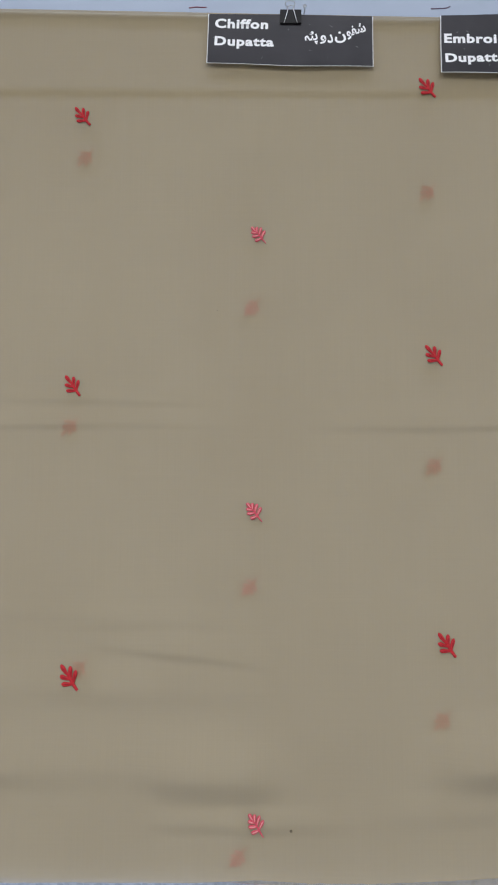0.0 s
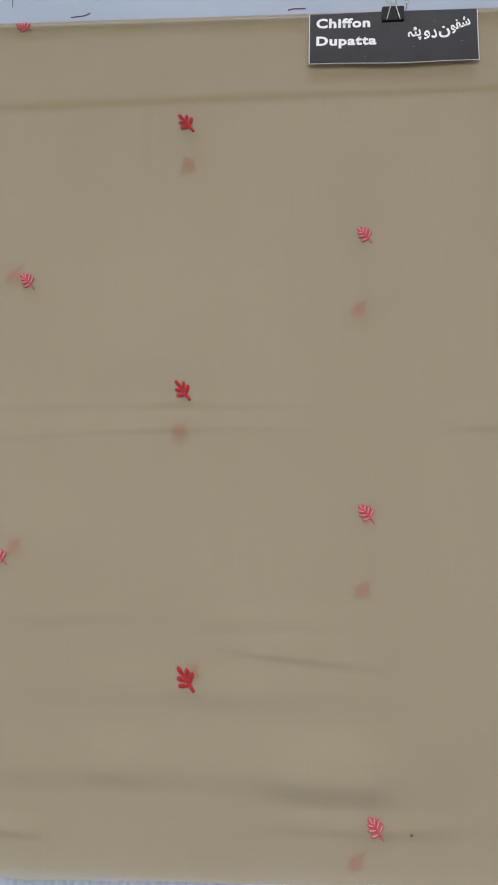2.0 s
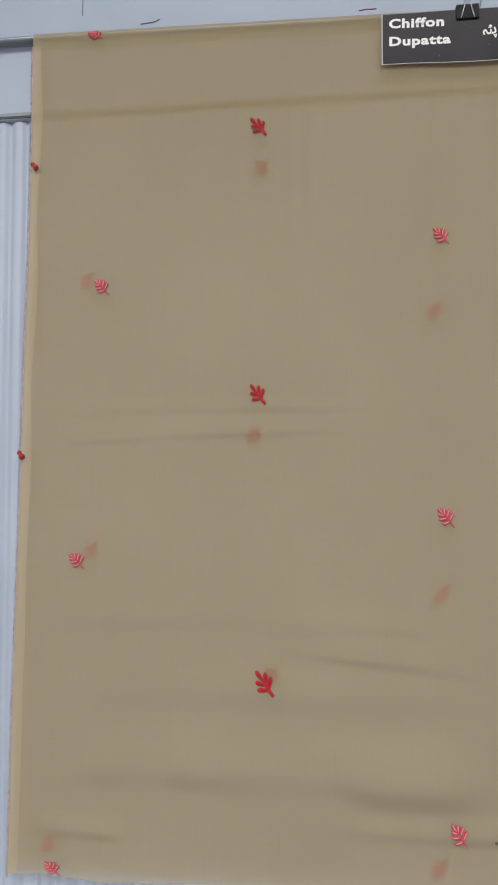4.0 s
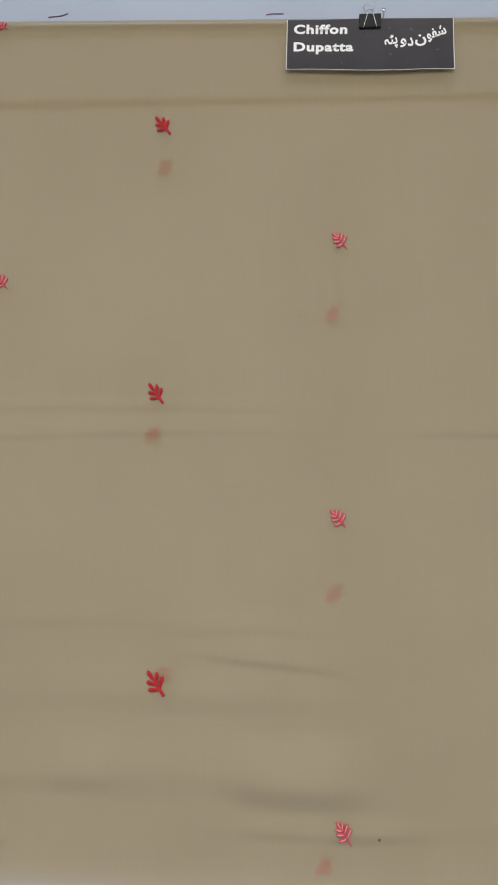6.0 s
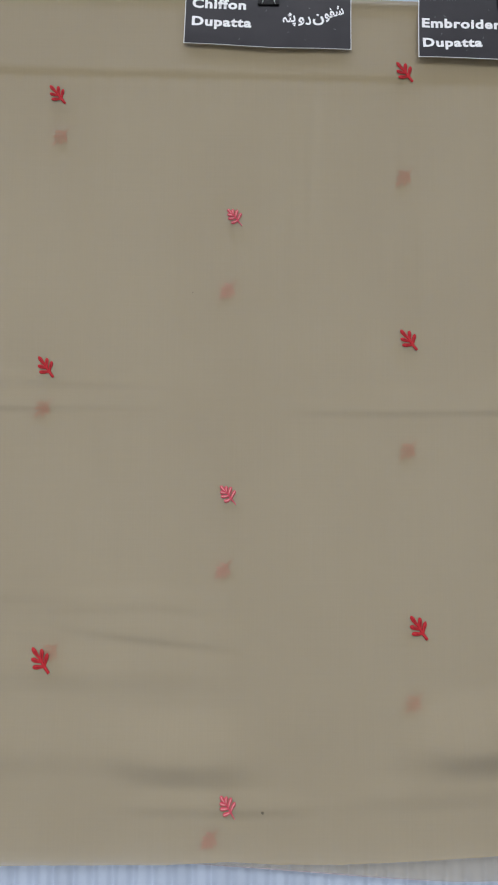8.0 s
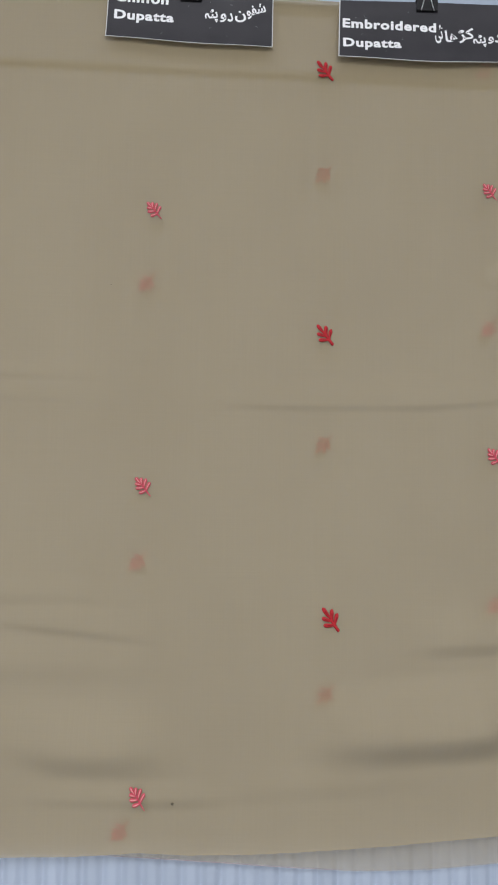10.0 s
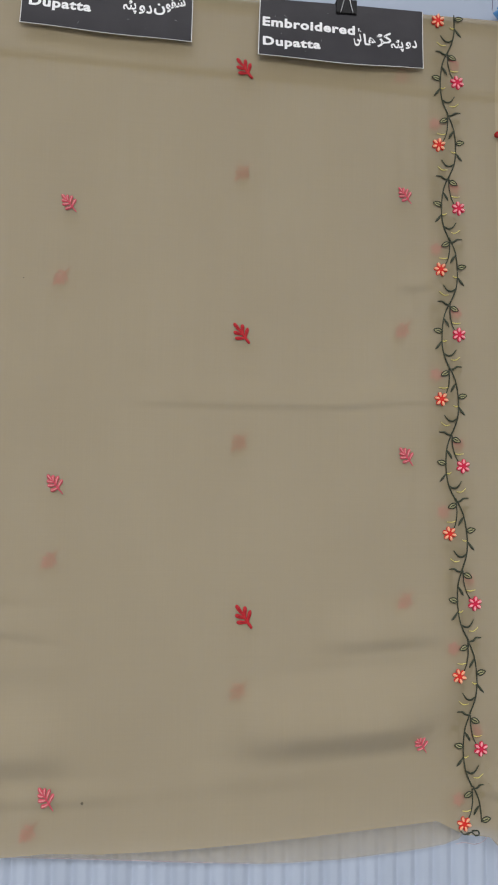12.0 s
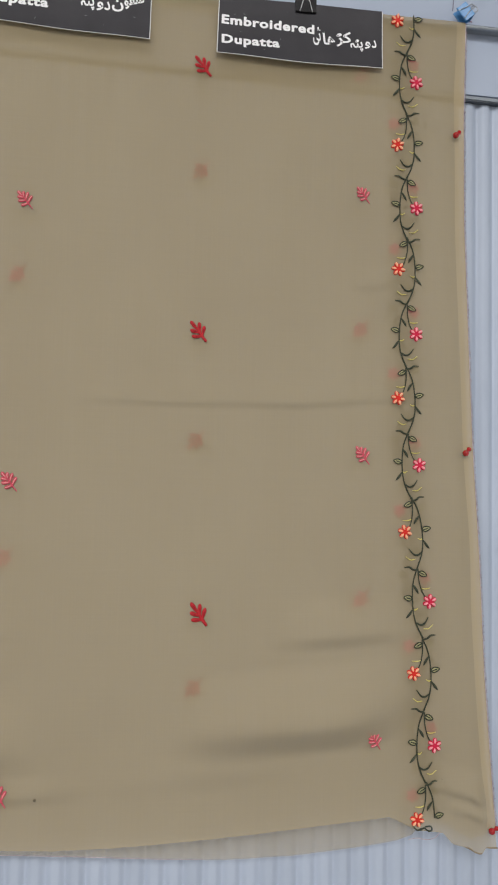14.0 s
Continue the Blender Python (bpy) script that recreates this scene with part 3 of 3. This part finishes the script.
def vine_unit(z, side, back, low, high):
    depth = back_y if back else front_y
    mid = interp(z, *MID_X)
    lean = math.atan2(interp(z - 0.04, *MID_X) - interp(z + 0.04, *MID_X), 0.08)
    grow = max(1.0, (1.02 if z > 1.2 else 1.065))
    flip = Matrix.Diagonal((side, 1, grow, 1))
    note = " on the back layer" if back else ""

    def at(px, pz, lift):
        gx, gz = mid + side * px * MM - math.sin(lean) * pz * MM, z + pz * MM * grow
        return gx, depth(gx, gz) - lift - (0.0014 if back else 0.0008), gz

    def put(name, mesh, label, rx, rz):
        gx, gy, gz = at(rx, rz, 0.0006)
        if not low < gz < high:
            return None
        origin = Vector((mid, gy, z))
        return share(name, mesh, dupatta, Matrix.Translation(origin) @ pose(0, 0, 0, 0, -math.degrees(lean), 0) @ flip, label)

    if high > z + 0.041 and z - 0.043 > low:
        put("vine_stem", STEM_PATH, "dark green stitched stem" + note, -8, 0)
    elif z + 0.041 >= high:
        gx, gy, gz = at(0, -20, 0.0006)
        lower = stem_mesh("vine_stem_end", [(-9.0 * MM, 0.0095), (-9.4 * MM, -12.5 * MM), (-6.4 * MM, -27 * MM), (0.2 * MM, -41.5 * MM)], (0.0008, 0.0009), M_GREEN)
        share("vine_stem", lower, dupatta, Matrix.Translation((mid, gy, z)) @ flip, "dark green stitched stem" + note)
    else:
        gx, gy, gz = at(0, 20, 0.0006)
        upper = stem_mesh("vine_stem_end", [(1.0 * MM, 41 * MM), (-6.4 * MM, 24.5 * MM), (-9.0 * MM, 8 * MM), (-9.4 * MM, 1 * MM)], (0.0009, 0.0006), M_GREEN)
        share("vine_stem", upper, dupatta, Matrix.Translation((mid, gy, z)) @ flip, "dark green stitched stem" + note)
    put("flower_stalk", TWIG, "", 1, 30)
    put("tendril", CURL_A, "", 4, -25)
    put("tendril", CURL_B, "", 8, -41)
    if not back:
        put("yellow_stitch", YELLOW_A, "yellow stitch", -6, -8)
        put("yellow_stitch", YELLOW_B, "yellow stitch", 8, 14)
        put("yellow_stitch", YELLOW_C, "yellow stitch", 8, -30)
    for px, pz, ang, mesh in ((1.2, 33.5, -22, LEAF_FILL), (-10.2, 3.2, 168, LEAF_FILL), (-7.6, 19.5, -58, LEAF_SOLID), (-10.4, -9.0, -128, LEAF_SOLID)):
        gx, gy, gz = at(px, pz, 0.0006)
        if not low < gz < high:
            continue
        m = Matrix.Translation((gx, gy, gz)) @ flip @ pose(0, 0, 0, 0, -ang, 0)
        leaf = share("leaf", mesh, dupatta, m @ Matrix.Diagonal((1.0, 1, 1.0, 1)), "green stitched leaf" + note)
        if mesh is LEAF_FILL:
            share("leaf_rim", LEAF_RIM, leaf, pose(0, -0.0005, 0), "dark green outline stitch")
    gx, gy, gz = at(12.5, 0, 0.0008)
    if low - 0.004 < gz < high:
        pink = side > 0
        fl = share("flower", FLOWER_BACK if back else FLOWER_PINK if pink else FLOWER_ORANGE, dupatta, Matrix.Translation((gx, gy, gz)) @ pose(0, 0, 0, 0, (z * 700) % 40, 0), ("crimson and pink" if pink else "scarlet and peach") + " six-petalled embroidered flower" + note)
        for k in range(0 if back else 6):
            share("petal", PETAL_PINK if pink else PETAL_PEACH, fl, pose(0, -0.0011, 0, 0, k * 60, 0) @ pose(3.0 * MM, 0, 0), "")


for i, z in enumerate(FLOWER_Z):
    vine_unit(z - 0.0008 + 0.0014 * (1.82 - z), 1 if i % 2 else -1, False, 0.815, 1.829)
for i, z in enumerate((1.771, 1.690, 1.607, 1.525, 1.444, 1.364, 1.277, 1.192, 1.108, 1.024, 0.924, 0.844)):
    vine_unit(z, -1 if i % 2 else 1, True, 0.822, 1.822)

# loose carrying threads on the reverse of the embroidery, behind the front layer
def carried_threads():
    rnd = random.Random(21)
    bm = bmesh.new()
    for _ in range(1500):
        z = rnd.uniform(0.822, 1.822)
        wave = 0.008 * math.sin((z - 0.82) / 0.166 * math.tau)
        x = interp(z, *MID_X) + wave + rnd.gauss(0.0, 0.0095)
        a, ln = rnd.gauss(1.57, 0.7), rnd.uniform(0.003, 0.010)
        pts = [(x + ln * k * math.cos(a), front_y(x, z) + 0.0010, z + ln * k * math.sin(a)) for k in (-0.5, 0.1, 0.5)]
        tube(bm, [(px + rnd.uniform(-0.0006, 0.0006), py, pz) for px, py, pz in pts], 0.00048, 3)
    tagged(part("carried_threads", bm, M_GREEN, dupatta, "loose dark green threads behind the vine stitching"), kind="stuff")


carried_threads()

# a brown knot and a faint spot in the weave
for x, z, r in ((0.1065, 0.8605, 0.0018), (0.020, 1.459, 0.0006)):
    bm = bmesh.new()
    bmesh.ops.create_icosphere(bm, subdivisions=2, radius=r)
    for v in bm.verts:
        v.co *= 1 + 0.3 * noise.noise(v.co * 900)
        v.co.y *= 0.5
    k = part("knot", bm, M_SPOT, dupatta, "small brown knot in the weave")
    k.location = (x, front_y(x, z), z)


# ---- the rod under the fold ----
def rod():
    bm = bmesh.new()
    n = 60
    pts = []
    for i in range(n + 1):
        x = -1.4 + 3.0 * i / n
        if x < -0.45:
            z = 1.8485 + 0.006 * (-0.45 - x)
        elif x > 0.66:
            z = 1.8315 - 0.002 * (x - 0.66)
        else:
            z = interp(x, *TOP)
        pts.append((x, 0.0042, z - 0.0040))
    tube(bm, pts, 0.0026, 10)
    tagged(finish("hanging_rod", bm, M_ALU), "thin grey metal rod that carries the cloth", "rod", kind="structure")
    # an added flat strip from rod to panel, blocking light from behind the cloth
    bm = bmesh.new()
    rings = [[bm.verts.new((x, y, z + dz)) for y, dz in ((0.0086, 0.0004), (0.0178, 0.0004), (0.0178, 0.0020), (0.0086, 0.0020))] for x, _, z in pts]
    for r, q in zip(rings, rings[1:]):
        for k in range(4):
            bm.faces.new((r[k], r[(k + 1) % 4], q[(k + 1) % 4], q[k]))
    bm.faces.new(rings[0][::-1])
    bm.faces.new(rings[-1])
    bmesh.ops.recalc_face_normals(bm, faces=bm.faces)
    tagged(finish("rod_light_block", bm, M_RAIL, smooth=False), "flat grey strip added between rod and panel to block light", "rail", kind="structure")
    for x in (-1.2, -0.62, 0.80, 1.4):
        bm = bmesh.new()
        z = (1.8500 if x < 0 else 1.8315) - 0.004
        tube(bm, [(x, 0.0045, z), (x, 0.0260, z)], 0.0022, 8)
        tagged(finish("rod_bracket", bm, M_ALU), "small grey metal bracket under the rod", "bracket", kind="structure")


rod()


# ---- signs ----
def sign_shape(corners, sag, curl, yaw):
    (ax, az), (bx, bz), (cx, cz), (dx, dz) = corners     # top left, top right, bottom right, bottom left

    def at(u, v, lift=0.0):
        x = (ax * (1 - u) + bx * u) * (1 - v) + (dx * (1 - u) + cx * u) * v
        z = (az * (1 - u) + bz * u) * (1 - v) + (dz * (1 - u) + cz * u) * v - sag * v * math.sin(math.pi * u) + 0.0006 * math.sin(9 * u) * v
        y = -0.0030 - curl * v * v - yaw * (0.5 + 0.5 * math.cos(math.pi * u)) * v + 0.0004 * math.sin(7 * u + 1)
        return Vector((x, y - lift, z))

    return at


def slab(at, u0, u1, v0, v1, front, back, nu=28, nv=8):
    bm = bmesh.new()
    grid = []
    for lift in (front, back):
        grid.append([[bm.verts.new(at(u0 + (u1 - u0) * i / nu, v0 + (v1 - v0) * j / nv, lift)) for i in range(nu + 1)] for j in range(nv + 1)])
    f, b = grid
    for j in range(nv):
        for i in range(nu):
            bm.faces.new((f[j][i], f[j + 1][i], f[j + 1][i + 1], f[j][i + 1]))
            bm.faces.new((b[j][i], b[j][i + 1], b[j + 1][i + 1], b[j + 1][i]))
    for i in range(nu):
        bm.faces.new((f[0][i], f[0][i + 1], b[0][i + 1], b[0][i]))
        bm.faces.new((f[nv][i], b[nv][i], b[nv][i + 1], f[nv][i + 1]))
    for j in range(nv):
        bm.faces.new((f[j][0], b[j][0], b[j + 1][0], f[j + 1][0]))
        bm.faces.new((f[j][nu], f[j + 1][nu], b[j + 1][nu], b[j][nu]))
    return bm


def lettering(name, body, x0, z0, wide, high, turn, sheet_at, corners, parent, bold, cap):
    """White letters: body is set from its lower left corner (x0, z0), wide x high, turned. cap: high is the height of capitals."""
    cu = bpy.data.curves.new(name, "FONT")
    cu.body, cu.offset, cu.resolution_u, cu.space_character = body, bold, 3, 1.11 if cap else 1.0
    tmp = new(name, cu)
    bpy.context.view_layer.update()
    me = bpy.data.meshes.new_from_object(tmp)
    bpy.data.objects.remove(tmp)
    me.name = name
    co = np.array([v.co[:] for v in me.vertices])
    lo, hi = co.min(0), co.max(0)
    sx = wide / (hi[0] - lo[0])
    sz = high / (0.727 if cap else (hi[1] - lo[1]))
    base = 0.0 if cap else lo[1]
    c, s = math.cos(radians(turn)), math.sin(radians(turn))
    (ax, az), (bx, bz), (cx, cz), (dx, dz) = corners
    for v in me.vertices:
        px, pz = (v.co.x - lo[0]) * sx, (v.co.y - base) * sz
        x, z = x0 + c * px - s * pz, z0 + s * px + c * pz
        u = (x - (ax + dx) / 2) / ((bx + cx) / 2 - (ax + dx) / 2)
        top, low = az + (bz - az) * u, dz + (cz - dz) * u
        w = (top - z) / (top - low)
        v.co = (x, sheet_at(u, w).y - 0.0007, z)
    me.materials.append(M_INK)
    ob = new(name, me)
    ob.parent = parent
    ob["label"] = "white printed words"
    return ob


def scuffs(at, parent, seed, count):
    rnd = random.Random(seed)
    for _ in range(count):
        u, v = rnd.uniform(0.08, 0.95), rnd.uniform(0.08, 0.9)
        ln, ang = rnd.uniform(0.006, 0.020), rnd.uniform(0, 3.14)
        bm = bmesh.new()
        pts = [at(u + ln * t * math.cos(ang), v + 3 * ln * t * math.sin(ang), 0.00058) for t in (-0.5, 0, 0.5)]
        tube(bm, pts, [0.00012, 0.0003, 0.0001], 4, flat=0.4)
        part("scuff", bm, M_SCUFF, parent, "pale scratch")


def sign(corners, sag, curl, yaw, label, seed):
    at = sign_shape(corners, sag, curl, yaw)
    ob = tagged(finish("sign", slab(at, 0, 1, 0, 1, 0.0, -0.0005), M_PAPER, smooth=False), label, "sign", group="signs clipped to the dupatta")
    part("print", slab(at, 0.005, 0.995, 0.0, 0.990, 0.00045, -0.0001), M_SIGN, ob, "glossy black printed face", smooth=False)
    scuffs(at, ob, seed, 9)
    return ob, at


C1 = ((0.0070, 1.8305), (0.2100, 1.8260), (0.2093, 1.7592), (0.0052, 1.7650))
S1, A1 = sign(C1, 0.0012, 0.0035, 0.0, "black laminated paper sign with white English and Urdu words", 5)
lettering("lettering", "Chiffon", 0.0152, 1.8125, 0.0655, 0.0118, -2.2, A1, C1, S1, 0.038, True)
lettering("lettering", "Dupatta", 0.0148, 1.7893, 0.0728, 0.0118, -2.2, A1, C1, S1, 0.038, True)
for body, px0, px1, py, high, turn in (("\uFEEE\uFED4\uFEB7", 616, 652, 71, 20, 17), ("\uFEE5", 593, 613, 78, 18, 6), ("\uFEA9", 579, 589, 77, 14, 0), ("\uFEED", 566, 577, 79, 14, 0), ("\uFBA7\uFB69\uFB58", 540, 563, 82, 22, 6)):
    lettering("urdu_lettering", body, 0.1265 + (px0 - 540) * 0.00069, 1.8125 - (py - 46) * 0.00070, (px1 - px0) * 0.00069, high * 0.00084, turn, A1, C1, S1, 0.024, False)

C2 = ((0.2925, 1.8265), (0.5030, 1.8295), (0.5025, 1.7518), (0.2905, 1.7500))
S2, A2 = sign(C2, 0.0022, 0.0040, 0.002, "black laminated paper sign with white words for embroidered cloth", 8)
lettering("lettering", "Embroidered", 0.2960, 1.7903, 0.1172, 0.0120, -0.9, A2, C2, S2, 0.038, True)
lettering("lettering", "Dupatta", 0.2965, 1.7640, 0.0726, 0.0115, 0.6, A2, C2, S2, 0.038, True)
for body, px0, px1, py, high, turn in (("\uFBFD\uFE8B", 600, 616, 83, 34, 8), ("\uFE8E\uFBAC", 617, 639, 81, 22, 4), ("\uFB8D\uFB90", 641, 671, 84, 26, 10), ("\uFBA7\uFB69\uFB58", 667, 690, 93, 24, 8), ("\uFEED", 692, 702, 86, 14, 0), ("\uFEA9", 704, 713, 84, 15, 0)):
    lettering("urdu_lettering", body, 0.290 + (px0 - 430) * 0.000722, 1.7532 + (96 + (px0 - 430) * 0.085 - py) * 0.00072, (px1 - px0) * 0.00072, high * 0.00072, turn, A2, C2, S2, 0.024, False)


# ---- clips and pins ----
def binder_clip(m, wide, high, mat, label, raised):
    clip = tagged(new("binder_clip"), label, "clip")
    clip.matrix_world = m
    w, h = wide / 2, high
    bm = bmesh.new()
    prof = [(-0.0058, -h), (-0.0074, -0.0015), (-0.0074, 0.0), (0.0070, 0.0), (0.0070, -0.0015), (0.0040, -h)]
    t = 0.0006
    rows = []
    for x in (-w, w):
        outer = [bm.verts.new((x, y, z)) for y, z in prof]
        inner = [bm.verts.new((x, y * (1 - 2 * t / 0.01), min(z, -t) if z > -0.001 else z)) for y, z in prof]
        rows.append((outer, inner))
    for k in range(len(prof) - 1):
        bm.faces.new((rows[0][0][k], rows[0][0][k + 1], rows[1][0][k + 1], rows[1][0][k]))
        bm.faces.new((rows[0][1][k], rows[1][1][k], rows[1][1][k + 1], rows[0][1][k + 1]))
        for r in rows:
            bm.faces.new((r[0][k], r[1][k], r[1][k + 1], r[0][k + 1]))
    for k in (0, len(prof) - 1):
        bm.faces.new((rows[0][0][k], rows[1][0][k], rows[1][1][k], rows[0][1][k]))
    bmesh.ops.recalc_face_normals(bm, faces=bm.faces)
    part("body", bm, mat, clip, smooth=False)
    for y, z in ((-0.0060, -h), (0.0042, -h)):
        bm = bmesh.new()
        tube(bm, [(-w, y, z), (w, y, z)], 0.0009, 8)
        part("rolled_lip", bm, mat, clip)
    # wire handles: one folded down over the body, one standing up
    a, b = w * 0.62, w * 0.22
    bm = bmesh.new()
    tube(bm, smooth_line([(-a, -0.0070, -h - 0.0004), (-b * 1.5, -0.0080, -0.004), (-b * 1.2, -0.0084, 0.0005), (-b * 1.4, -0.0075, 0.0040), (0, -0.0070, 0.0060), (b * 1.4, -0.0075, 0.0040), (b * 1.2, -0.0084, 0.0005), (b * 1.5, -0.0080, -0.004), (a, -0.0070, -h - 0.0004)], 4), 0.00055, 6)
    part("wire_handle", bm, M_STEEL, clip, "bright steel wire")
    bm = bmesh.new()
    r = raised
    tube(bm, smooth_line([(-a, 0.0046, -h), (-b * 1.3, 0.0078, -0.002), (-b * 1.0, 0.0082, r * 0.45), (-b * 2.1, 0.0086, r * 0.85), (-b * 1.2, 0.0088, r), (b * 1.2, 0.0088, r), (b * 2.1, 0.0086, r * 0.85), (b * 1.0, 0.0082, r * 0.45), (b * 1.3, 0.0078, -0.002), (a, 0.0046, -h)], 4), 0.00055, 6)
    part("wire_handle", bm, M_STEEL, clip, "bright steel wire")
    return clip


binder_clip(pose(0.1085, 0.0, 1.8322, 0, 0.5, 0), 0.0262, 0.0165, M_CLIP, "small black binder clip with steel wire handles holding a sign", 0.023)
binder_clip(pose(0.4020, 0.0, 1.8322, 0, -0.5, 0), 0.0262, 0.0165, M_CLIP, "small black binder clip with steel wire handles holding a sign", 0.023)
binder_clip(pose(0.6190, 0.0, 1.8450, 0, 50, 0), 0.0200, 0.0150, M_BLUE, "light blue binder clip tilted on the cloth corner", 0.021)


def push_pin(x, z, tx, tz, label):
    """A red push pin whose head leans by (tx, tz) from its point."""
    y = front_y(min(max(x, -0.44), 0.64), z)
    root = tagged(new("push_pin"), label, "push pin", group="red push pins along the cloth edges")
    root.location = (x, y, z)
    axis = Vector((tx * 2.3, -0.0062, tz * 2.3))
    for name, prof in (("head", ((0.62, 0.4), (0.66, 2.2), (0.74, 3.05), (0.86, 3.3), (1.0, 3.15), (1.1, 2.4), (1.14, 1.0), (1.145, 0.1))),
                       ("collar", ((0.0, 0.2), (0.02, 2.2), (0.10, 2.55), (0.20, 2.45), (0.30, 1.7), (0.45, 1.35), (0.62, 1.6), (0.66, 0.3)))):
        bm = bmesh.new()
        tube(bm, [axis * t for t, _ in prof], [r * 1.2 * MM for _, r in prof], 20)
        part(name, bm, M_PIN, root, "glossy red plastic")
    bm = bmesh.new()
    tube(bm, [axis * 0.05, axis * -0.9 + Vector((0, 0.004, 0))], 0.0005, 8)
    part("needle", bm, M_STEEL, root, "steel point")


push_pin(-0.4370, 1.6720, 0.0032, -0.0036, "red push pin in the cloth edge")
push_pin(-0.4500, 1.3035, 0.0030, -0.0030, "red push pin in the cloth edge")
push_pin(0.6085, 1.6815, -0.0036, -0.0036, "red push pin in the cloth edge")
push_pin(0.6225, 1.2715, -0.0036, -0.0030, "red push pin in the cloth edge")
push_pin(0.6585, 0.8065, -0.0046, -0.0006, "red push pin in the frayed bottom corner")


def nail(x, z):
    root = tagged(new("steel_pin"), "small bright steel pin beside a binder clip", "pin")
    root.location = (x, 0.006, z)
    bm = bmesh.new()
    tube(bm, [(0, -0.006, 0.004), (0, -0.0055, 0.004), (0, -0.004, 0.004)], [0.0016, 0.0024, 0.0016], 12)
    part("head", bm, M_STEEL, root)
    bm = bmesh.new()
    tube(bm, smooth_line([(0, -0.004, 0.004), (0.0004, -0.002, 0.0005), (-0.001, 0.002, -0.002), (-0.003, 0.012, -0.0024)], 4), 0.0007, 6)
    part("shank", bm, M_STEEL, root)


nail(0.1262, 1.8385)


# ---- loose threads on the fascia ----
def loose_thread(pts, mat, label, radius=0.0007):
    bm = bmesh.new()
    tube(bm, smooth_line([(x, 0.0176, z) for x, z in pts], 5), radius, 5)
    return tagged(finish("loose_thread", bm, mat), label, "thread", group="threads caught on the panel")


loose_thread(((-0.3000, 1.8605), (-0.2930, 1.8610), (-0.2820, 1.8620), (-0.2745, 1.8650)), M_STITCH, "short purple thread stuck on the white panel")
loose_thread(((-0.0190, 1.8535), (-0.0100, 1.8547), (-0.0040, 1.8543), (0.0030, 1.8543)), M_STITCH_RED, "short maroon thread stuck on the white panel")
loose_thread(((0.2865, 1.8505), (0.2950, 1.8508), (0.3050, 1.8512), (0.3110, 1.8538)), M_STITCH, "short purple thread stuck on the white panel")
loose_thread(((-0.3782, 1.8790), (-0.3780, 1.8960), (-0.3784, 1.9300), (-0.3780, 1.9800)), M_STITCH, "thin hanging thread on the white panel", 0.0004)
loose_thread(((0.6060, 1.8570), (0.6068, 1.8700), (0.6064, 1.9100), (0.6066, 1.9600)), M_STITCH, "thin hanging thread above the blue clip", 0.0004)
loose_thread(((0.6220, 1.8440), (0.6280, 1.8450), (0.6330, 1.8440)), M_STITCH_RED, "short maroon thread beside the blue clip", 0.0005)
